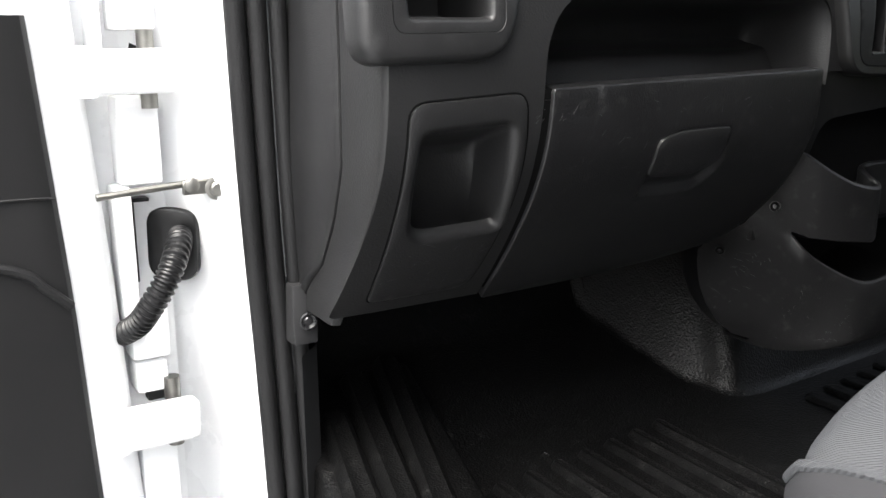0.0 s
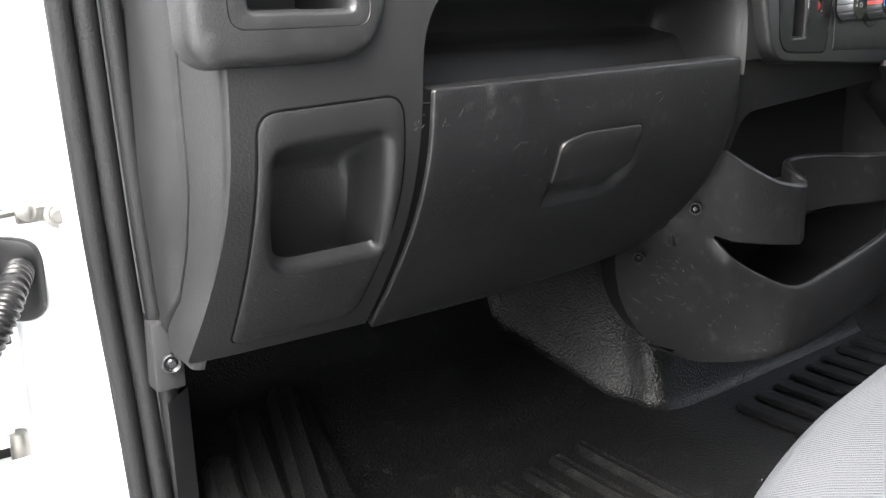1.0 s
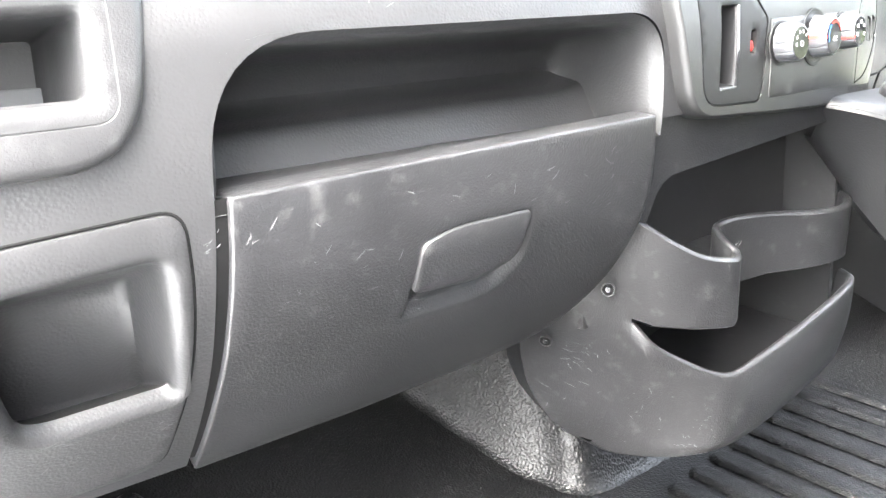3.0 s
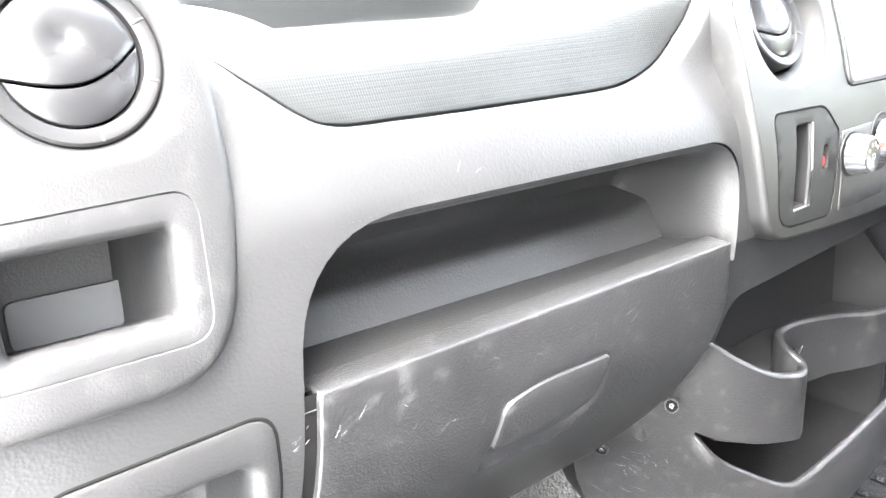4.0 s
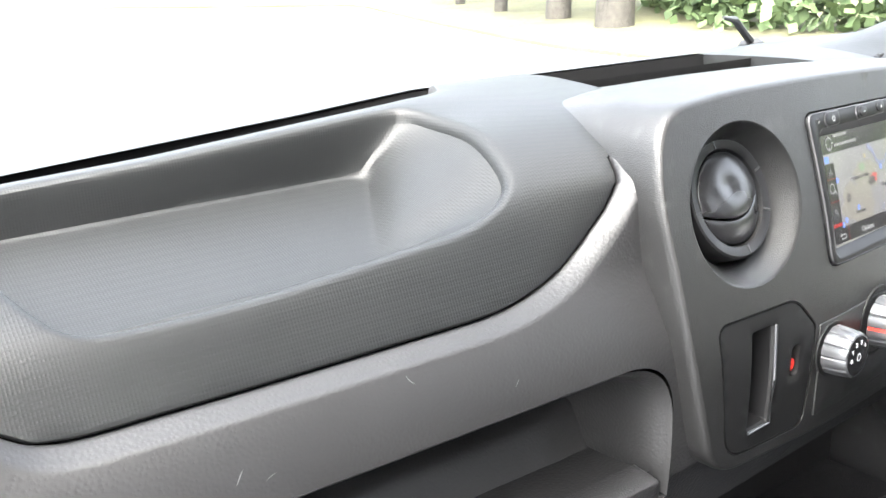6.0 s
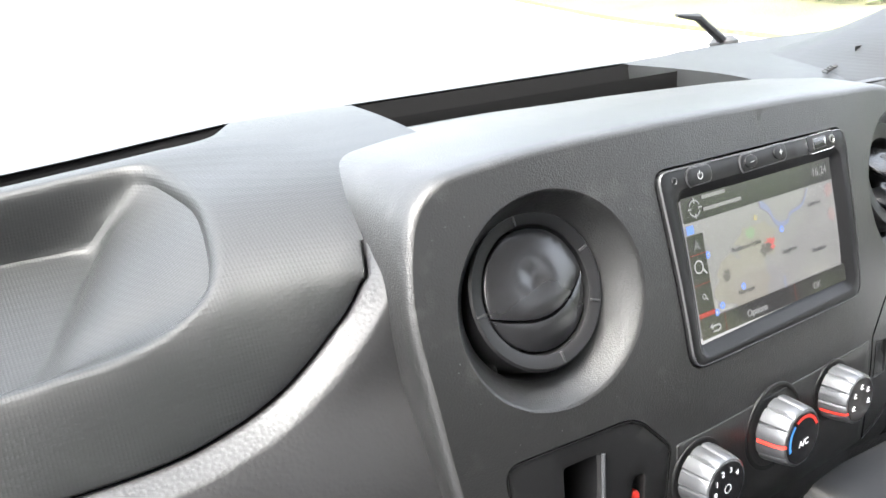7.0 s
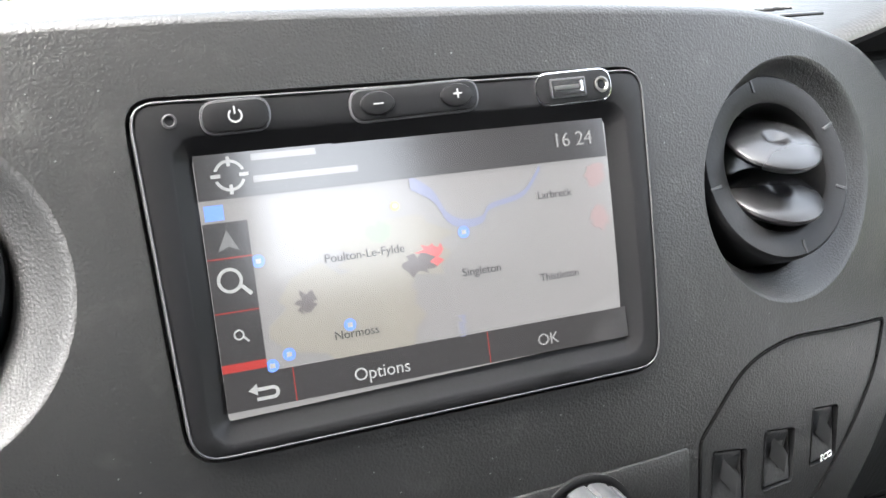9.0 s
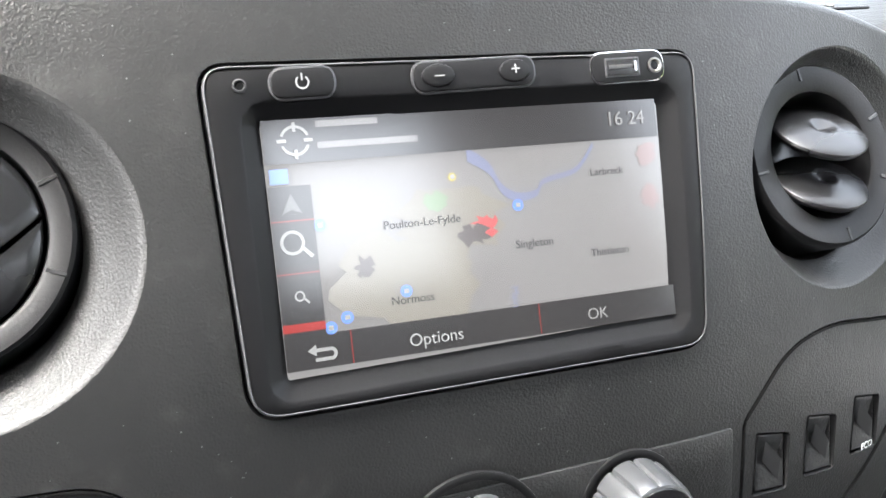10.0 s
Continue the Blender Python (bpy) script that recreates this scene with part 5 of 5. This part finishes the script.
lathe(bm, (.376, .941, .262), (-.2, -1, 0), [(.011, 0), (.011, .003), (.009, .004), (.006, .002), (.004, .004), (.0001, .004)], 16)
part("clip_screw", bm, GLOSS, side)
bm = bmesh.new()
skin(bm, [[(.37, .95, z), (.405, .985, z), (.412, 1.05, z), (.42, 1.4, z)] for z in (-.02, .10, .215)], closed=False)
part("kick_panel", bm, MATTE, side)

PT = [(.3005, .925, .72), (.305, .936, .632), (.320, .965, .40), (.337, .99, .20), (.350, 1.008, 0.0), (.36, 1.02, -.15)]
seal = thing("door_seal", "black ribbed rubber door seal along the door opening", "door seal")
for off, r, nm in ((0, .012, "outer_bead"), (.022, .011, "middle_bead"), (.043, .010, "inner_bead")):
    bm = bmesh.new()
    tube(bm, [(x + off, y - off * .35, z) for x, y, z in spline(PT, 6)], r, 12)
    part(nm, bm, RUBBER, seal)
pillar = thing("door_pillar", "white painted steel door pillar with hinge recesses", "door pillar", kind="structure")
bm = bmesh.new()
n = 24
rows = []
for z in np.linspace(-.35, .95, 40):
    px, py = np.interp(z, [-.15, 0, .2, .4, .632, .72, .95], [.36, .350, .337, .320, .305, .3005, .285]), np.interp(z, [-.15, 0, .2, .4, .632, .72, .95], [1.02, 1.008, .99, .965, .936, .925, .89])
    rows.append([(px + .03, py + .04, z), (px + .002, py + .008, z), (px - .006, py + .016, z), (px - .014, py + .05, z), (px - .035, py + .105, z), (px - .045, py + .135, z), (px - .065, py + .15, z), (px - .10, py + .152, z), (px - .22, py + .155, z)])
skin(bm, rows, closed=False)
part("pillar_skin", bm, PAINT, pillar)
bm = bmesh.new()
box(bm, (.165, 1.110, -.35), (.262, 1.125, .95))
part("recess", bm, PAINT, pillar)
# thin black strips paint the shade of gaps and holes between the plates
for x0, x1, z0, z1 in ((.2505, .2545, .425, .532), (.228, .258, .582, .602), (.226, .256, .531, .540), (.214, .219, .300, .400), (.216, .238, .400, .405), (.217, .243, .143, .162), (.243, .247, -.1, .10), (.196, .199, .585, .80), (.244, .252, .272, .280)):
    bm = bmesh.new()
    box(bm, (x0, 1.092, z0), (x1, 1.1095, z1), .001, 1)
    part("gap", bm, RUBBER, pillar, "black strip for the shade in a gap between pillar and door")
for x0, x1, z0, z1 in ((.202, .254, .604, .80), (.200, .2500, .425, .530), (.190, .211, .24, .425), (.196, .243, .208, .270), (.198, .238, .165, .205), (.196, .242, -.2, .125), (.178, .1935, .58, .85)):
    bm = bmesh.new()
    box(bm, (x0, 1.062, z0), (x1, 1.105, z1), .006, 2)
    part("hinge_plate", bm, PAINT, pillar)
bm = bmesh.new()
lathe(bm, (.222, 1.062, .232), (0, -1, 0), [(.009, 0), (.009, .001), (.008, .0018), (.0001, .0018)], 18)
part("plug", bm, PAINT, pillar)
bm = bmesh.new()
lathe(bm, (.343, 1.002, .180), (-.8, -.6, 0), [(.009, -.003), (.009, .003), (.007, .005), (.0001, .005)], 16)
part("rubber_bump_stop", bm, RUBBER, pillar)

door = thing("door_1", "open white van door with black inner trim", "door", kind="structure")
bm = bmesh.new()
rows = []
for z in np.linspace(-.35, .95, 24):
    s = np.interp(z, [-.1, .3, .65], [.165, .148, .125])
    rows.append([(s + .045, 1.16, z), (s + .040, 1.10, z), (s + .034, 1.060, z), (s + .022, 1.046, z), (s, 1.040, z), (s - .028, 1.040, z), (s - .034, 1.046, z), (s - .036, 1.06, z), (s - .3, 1.10, z)])
skin(bm, rows, closed=False)
part("door_edge", bm, PAINT, door)
bm = bmesh.new()
rows = []
for z in np.linspace(-.35, .62, 24):
    s = np.interp(z, [-.1, .3, .65], [.148, .131, .108])
    rows.append([(s + .004, 1.058, z), (s, 1.036, z), (s - .006, 1.028, z), (s - .03, 1.022, z), (s - .30, 1.00 + (.02 if z > .37 else 0), z), (s - .9, .95, z)])
skin(bm, rows, closed=False)
part("inner_trim", bm, TRIM, door, "black door trim panel")
bm = bmesh.new()
tube(bm, spline([(.120, 1.026, .424), (.07, 1.02, .427), (-.2, 1.0, .430)], 4), .0016, 6)
tube(bm, spline([(.126, 1.027, .300), (.100, 1.022, .325), (.065, 1.018, .352), (-.08, 1.0, .390)], 6), .006, 8)
part("trim_seam", bm, RUBBER, door)
for z in (.560, .137):
    bm = bmesh.new()
    box(bm, (.17, 1.015, z - .026), (.262, 1.045, z + .024), .009, 3)
    h = part("hinge", bm, PAINT, door, "white painted hinge")
    bm = bmesh.new()
    tube(bm, [(.240, 1.062, z - .045), (.240, 1.062, z + .045)], .010, 14)
    part("hinge_pin", bm, STEEL, h)
    bm = bmesh.new()
    box(bm, (.158, 1.02, z - .03), (.176, 1.05, z + .028), .005, 2)
    part("hinge_flange", bm, PAINT, h)
strap = thing("door_check_strap", "zinc steel door check strap bolted to the pillar", "door check strap")
bm = bmesh.new()
tube(bm, [(.165, 1.035, .419), (.22, 1.036, .423), (.283, 1.036, .427)], .0042, 8)
box(bm, (.262, 1.028, .413), (.312, 1.034, .431), .002, 1)
part("strap_bar", bm, STEEL, strap)
bm = bmesh.new()
lathe(bm, (.303, 1.028, .419), (-.15, -1, 0), [(.0145, 0), (.0145, .003), (.0115, .004), (.0095, .004), (.009, .010), (.0065, .012), (.0001, .012)], 18)
part("bolt", bm, STEEL, strap)
bm = bmesh.new()
lathe(bm, (.273, 1.030, .425), (-.15, -1, 0), [(.009, 0), (.009, .006), (.006, .008), (.0001, .008)], 16)
part("rivet", bm, STEEL, strap)
wire = thing("door_cable_conduit", "black corrugated rubber cable conduit with oval grommet", "cable conduit")
bm = bmesh.new()
PW = Surface(lambda u, v: (u, 1.085 - (u - .262) * .7, v), (-.2, -1, 0))
gl = fillet([(.234, .300, .024), (.287, .296, .024), (.289, .388, .024), (.236, .393, .024)], 8, .01)
slab(bm, PW, gl, .010, .004, .004, .012)
part("grommet", bm, TYRE, wire)
bm = bmesh.new()
pts = spline([(.266, 1.07, .356), (.252, 1.030, .352), (.230, 1.005, .322), (.208, 1.012, .286), (.196, 1.034, .262), (.178, 1.085, .236)], 22)
tube(bm, pts, [.0155 if (i // 2) % 2 else .0128 for i in range(len(pts))], 18)
part("corrugated_tube", bm, TYRE, wire)

# ---- windscreen, cabin shell ----
ws = thing("window_1", "large clear windscreen of the van", "windscreen", kind="structure")
bm = bmesh.new()
rows = []
for s in np.linspace(0, 1, 14):
    rows.append([(x, 1.055 - .62 * s - .09 * ((x - 1.22) / .9) ** 2 * (1), .776 + .74 * s) for x in np.linspace(.36, 2.08, 18)])
skin(bm, rows, closed=False)
pane = part("pane", bm, GLASS, ws)
pane.visible_shadow = False
bm = bmesh.new()
skin(bm, [[(x, y - .02 * ((x - 1.22) / .9) ** 2, z + foot_drop(x)) for y, z in ((1.018, .786), (1.05, .7835), (1.06, .775))] for x in np.linspace(.30, 1.385, 20)], closed=False)
part("black_edge", bm, MATTE, ws)
roof = thing("ceiling", "pale grey roof lining over the cab", "roof", kind="structure")
bm = bmesh.new()
box(bm, (.30, -.95, 1.52), (2.14, .45, 1.56), .01)
part("roof_lining", bm, LINER, roof)
# unseen bulkhead; its opening is added so sky glares on the screen
wall = thing("wall_rear", "unseen grey bulkhead behind the seats, opening added for the screen's glare", "bulkhead", kind="structure")
bm = bmesh.new()
for lo, hi in (((.30, -.98, -.03), (2.14, -.94, 1.06)), ((.30, -.98, 1.47), (2.14, -.94, 1.54)), ((.30, -.98, 1.05), (1.66, -.94, 1.48)), ((2.095, -.98, 1.05), (2.14, -.94, 1.48))):
    box(bm, lo, hi)
part("bulkhead", bm, BULK, wall)
# unseen driver's side; low panel and rear post are sized to admit light
dd = thing("door_2", "unseen dark driver's door, cut low to let light in", "door", kind="structure")
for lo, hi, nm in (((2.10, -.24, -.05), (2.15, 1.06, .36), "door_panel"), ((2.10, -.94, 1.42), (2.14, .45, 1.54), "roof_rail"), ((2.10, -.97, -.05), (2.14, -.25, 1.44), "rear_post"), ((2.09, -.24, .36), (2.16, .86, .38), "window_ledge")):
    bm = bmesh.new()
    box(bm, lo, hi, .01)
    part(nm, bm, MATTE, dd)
# unseen wall, added to block light from behind the passenger doorway
bm = bmesh.new()
box(bm, (.285, -.97, -.30), (.325, -.16, 1.54), .012)
tagged(finish("wall_left_rear", bm, BULK), "unseen grey wall blocking light behind the passenger doorway", "post", kind="structure")
for x in (.32, 2.09):
    ap = thing("windscreen_pillar", "pale grey trimmed windscreen pillar", "pillar", "windscreen pillars", "structure")
    bm = bmesh.new()
    tube(bm, spline([(x, .99, .76), (x, .70, 1.08), (x, .40, 1.5)], 6), .045, 14)
    part("pillar_trim", bm, PILLAR, ap)

# ---- driver's side of the dash ----
rd = thing("driver_dashboard", "dark grey driver's side dashboard with instrument hood", "dashboard")
bm = bmesh.new()
rows = []
for x in np.linspace(1.386, 2.09, 24):
    d = np.interp(x, [1.44, 1.50, 1.60, 2.1], [0, .03, .06, .05])
    rim_y = 1.056 - .09 * ((x - 1.22) / .9) ** 2
    rows.append([(x, min(y + d, rim_y), z) for y, z in spline([(.80, .40), (.765, .55), (.762, .66), (.768, .72), (.785, .758), (.82, .778), (.88, .786), (.95, .786), (1.03, .783), (1.06, .779)], 4)])
rows.insert(0, [(x - .004, y, z - .07) for x, y, z in rows[0]])
skin(bm, rows, closed=False)
part("dash_cover", bm, WEAVE, rd)
bm = bmesh.new()
tube(bm, [(1.443 + .0043 * i, .842 + .002 * i + (.003 if i % 2 else -.003), .7866) for i in range(9)], .0010, 6)
part("demister_grille", bm, RING, rd)
bm = bmesh.new()
box(bm, (1.412, .783, .7865), (1.443, .792, .7880), .0006, 1)
part("demister_slot", bm, RING, rd)
# instrument binnacle: a dimpled hood over a dark recess
HOOD = [(1.462, .770), (1.490, .779), (1.515, .790), (1.545, .803), (1.60, .823), (1.70, .842), (1.82, .846), (1.94, .838), (2.02, .810), (2.06, .77)]
hood = [tuple(q) for q in spline(HOOD, 5)]
bm = bmesh.new()
skin(bm, [[(x, .797 + dy - .02 * math.sin(math.pi * min(1, max(0, (x - 1.46) / .6))), .775 + (z - .775) * k + dz) for x, z in hood] for dy, k, dz in ((.004, 1, -.004), (.0, 1, 0), (.003, 1, .004), (.012, 1.02, .007), (.05, 1.05, .010), (.10, .95, .010), (.15, .5, .008), (.20, .1, .004))], closed=False)
part("instrument_hood", bm, WEAVE, rd)
bm = bmesh.new()
skin(bm, [[(x + (1.76 - x) * t, .801 + .06 * t - .02 * math.sin(math.pi * min(1, max(0, (x - 1.46) / .6))), z - .004 - .01 * t) for x, z in hood] for t in (0, .02, .3, .8)], closed=False)
part("hood_lining", bm, GAP, rd, "dull black underside of the hood")
bm = bmesh.new()
skin(bm, [[(x, .848 + (z - .70) * .12, z) for z in (.56, .64, .72, .80)] for x in np.linspace(1.505, 2.06, 12)], closed=False)
face = part("instrument_face", bm, RING, rd, "black instrument face with small marks")
for x, z in ((1.572, .748), (1.597, .730), (1.570, .724)):
    bm = bmesh.new()
    box(bm, (x - .004, .8475 + (z - .70) * .12, z - .002), (x + .004, .8495 + (z - .70) * .12, z + .002), .0004, 1)
    part("instrument_mark", bm, INK, face)
# knee panel joints
bm = bmesh.new()
tube(bm, [(1.466, .7572, .541), (1.496, .7572, .544), (1.535, .7572, .556)], .0014, 6)
tube(bm, [(1.500, .7572, .544), (1.490, .7572, .528), (1.481, .7572, .510)], .0014, 6)
part("knee_panel_joint", bm, GAP, rd, "dark joint between the lower panels")

wheel = thing("steering_wheel", "black steering wheel with column stalks", "steering wheel")
bm = bmesh.new()
o = pose(1.80, .50, .66, -28, 0, 0)
ring = [o @ Vector((.195 * math.cos(a), 0, .195 * math.sin(a))) for a in np.linspace(0, 2 * math.pi, 49)]
tube(bm, ring, .015, 12, False)
part("rim", bm, MATTE, wheel)
bm = bmesh.new()
tube(bm, [o @ Vector((0, .02, 0)), (1.80, .78, .56)], .035, 14)
box(bm, (1.73, .47, .60), (1.87, .54, .71), .02, 3)
part("hub", bm, MATTE, wheel)

wiper = thing("windscreen_wiper", "black windscreen wiper arm outside the glass", "wiper")
bm = bmesh.new()
tube(bm, [(1.69, 1.172, .756), (1.65, 1.158, .776), (1.608, 1.142, .797), (1.55, 1.118, .806)], [.006, .0055, .005, .002], 8)
part("arm", bm, MATTE, wiper)
bm = bmesh.new()
lathe(bm, (1.69, 1.172, .743), (0, .2, 1), [(.018, 0), (.018, .014), (.012, .02), (.0001, .021)], 16)
part("pivot_cap", bm, MATTE, wiper)

# ---- outside ----
GROUND = -.75
bm = bmesh.new()
rows = [[(x, y, GROUND) for x in np.linspace(-400, 400, 9)] for y in np.linspace(-400, 600, 9)]
skin(bm, rows, closed=False)
tagged(finish("ground", bm, ASPHALT), "pale worn tarmac yard", "ground", kind="structure")
bm = bmesh.new()
V = Surface(lambda u, v: (u, v, GROUND + .06), (0, 0, 1))
verge_loop = fillet([(-6, 50, 0), (12.9, 21.0, 1), (11.0, 15.0, 1), (9.6, 10.0, 1), (9.2, 4, 1), (10, -14, 1), (40, -20, 0), (60, 60, 0), (0, 70, 0)], 4, 2.0)
sheet(bm, V, verge_loop, (), 4.0)
skin(bm, [[V.point(*q) for q in verge_loop], [V.point(*q) + Vector((0, 0, -.08)) for q in verge_loop]])
tagged(finish("grass_verge", bm, GRASS), "dry yellow-green grass verge", "grass", kind="stuff")


def tree(x, y, h, r, spread, seed):
    random.seed(seed)
    t = thing("tree", "roadside tree with brown trunk and green leaves", "tree", "trees on the verge", at=(x, y, GROUND))
    bm = bmesh.new()
    tube(bm, [(0, 0, 0), (.03, 0, h * .35), (0, .05, h * .7), (.05, 0, h)], [r * 1.25, r, r * .7, r * .3], 10)
    tips = []
    for i in range(9):
        a = random.uniform(0, 6.3)
        z0 = h * random.uniform(.4, .9)
        e = (spread * math.cos(a) * random.uniform(.5, .9), spread * math.sin(a) * random.uniform(.5, .9), z0 + random.uniform(.4, 1.4))
        tube(bm, [(0, 0, z0), (e[0] * .5, e[1] * .5, z0 + .3), e], [r * .4, r * .25, r * .1], 6)
        tips.append(e)
    part("trunk", bm, BARK, t)
    bm = bmesh.new()
    for e in tips + [(0, 0, h)]:
        for _ in range(160):
            c = Vector(e) + Vector((random.gauss(0, spread * .28), random.gauss(0, spread * .28), random.gauss(0, spread * .22)))
            d1 = Vector((random.gauss(0, 1), random.gauss(0, 1), random.gauss(0, 1))).normalized() * .12
            d2 = d1.cross(Vector((random.gauss(0, 1), random.gauss(0, 1), 1))).normalized() * .07
            bm.faces.new([bm.verts.new(p) for p in (c - d1, c + d2, c + d1, c - d2)])
    part("crown", bm, LEAF, t)
    return t


for i, (x, y, h, r) in enumerate(((15.0, 20.8, 4.2, .09), (14.0, 18.1, 4.5, .10), (13.1, 15.5, 4.6, .12), (12.5, 13.1, 5.0, .20), (11.9, 11.1, 5.2, .27))):
    tree(x, y, h, r, 1.8, 20 + i)
wood = thing("far_wood", "distant dull green trees beyond the yard", "woodland", kind="stuff")
random.seed(31)
bm = bmesh.new()
for _ in range(5000):
    c = Vector((random.uniform(-60, -5), 88 + random.gauss(0, 2), GROUND + random.uniform(.3, 9) * random.uniform(.6, 1)))
    d1 = Vector((random.gauss(0, 1), random.gauss(0, 1), random.gauss(0, 1))).normalized() * .7
    d2 = d1.cross(Vector((random.gauss(0, 1), random.gauss(0, 1), 1))).normalized() * .5
    bm.faces.new([bm.verts.new(p) for p in (c - d1, c + d2, c + d1, c - d2)])
part("leaves", bm, LEAF, wood)
hedge = thing("hedge", "clipped green hedge beyond the verge", "hedge", kind="stuff")
random.seed(9)
bm = bmesh.new()
for _ in range(14000):
    s = random.random()
    cx, cy = np.interp(s, [0, .3, 1], [15.6, 12.6, 13.5]), np.interp(s, [0, .3, 1], [13.2, 9.0, -14])
    c = Vector((cx + random.gauss(0, .35), cy + random.gauss(0, .35), GROUND + random.uniform(.1, 2.3)))
    d1 = Vector((random.gauss(0, 1), random.gauss(0, 1), random.gauss(0, 1))).normalized() * .13
    d2 = d1.cross(Vector((random.gauss(0, 1), random.gauss(0, 1), 1))).normalized() * .09
    bm.faces.new([bm.verts.new(p) for p in (c - d1, c + d2, c + d1, c - d2)])
part("leaves", bm, LEAF, hedge)

# ---- dust ----
random.seed(77)
bm = bmesh.new()
holes = [inset(q, -.003) for q in (dish_a, dish_b, radio_hole, card_hole, switch_hole)]
edge_in = inset(face_loop, .008)
for _ in range(520):
    q = (random.uniform(.98, 1.50), random.uniform(.54, .80))
    if not inside(np.array([q]), edge_in)[0] or any(inside(np.array([q]), h)[0] for h in holes) or (1.115 < q[0] < 1.335 and q[1] < .632):
        continue
    s = random.uniform(.00015, .00045)
    bm.faces.new([bm.verts.new(STACK.point(q[0] + s * a, q[1] + s * b, -.00012)) for a, b in ((-1, 0), (-.2, -1), (1.2, .1), (.1, .9))])
specks = part("dust", bm, SCRATCH, stack, "fine pale dust specks")
specks["kind"] = "stuff"
bm = bmesh.new()
for _ in range(420):
    u, v = random.uniform(.60, 1.10), random.uniform(.45, 1.0)
    s = random.uniform(.0004, .0013)
    bm.faces.new([bm.verts.new(MATS.point(u + s * a, v + s * b, -.0012)) for a, b in ((-1, 0), (-.2, -1), (1.2, .1), (.1, .9))])
crumbs = part("grit", bm, SCRATCH, mat, "scattered pale grit on the mat")
crumbs["kind"] = "stuff"
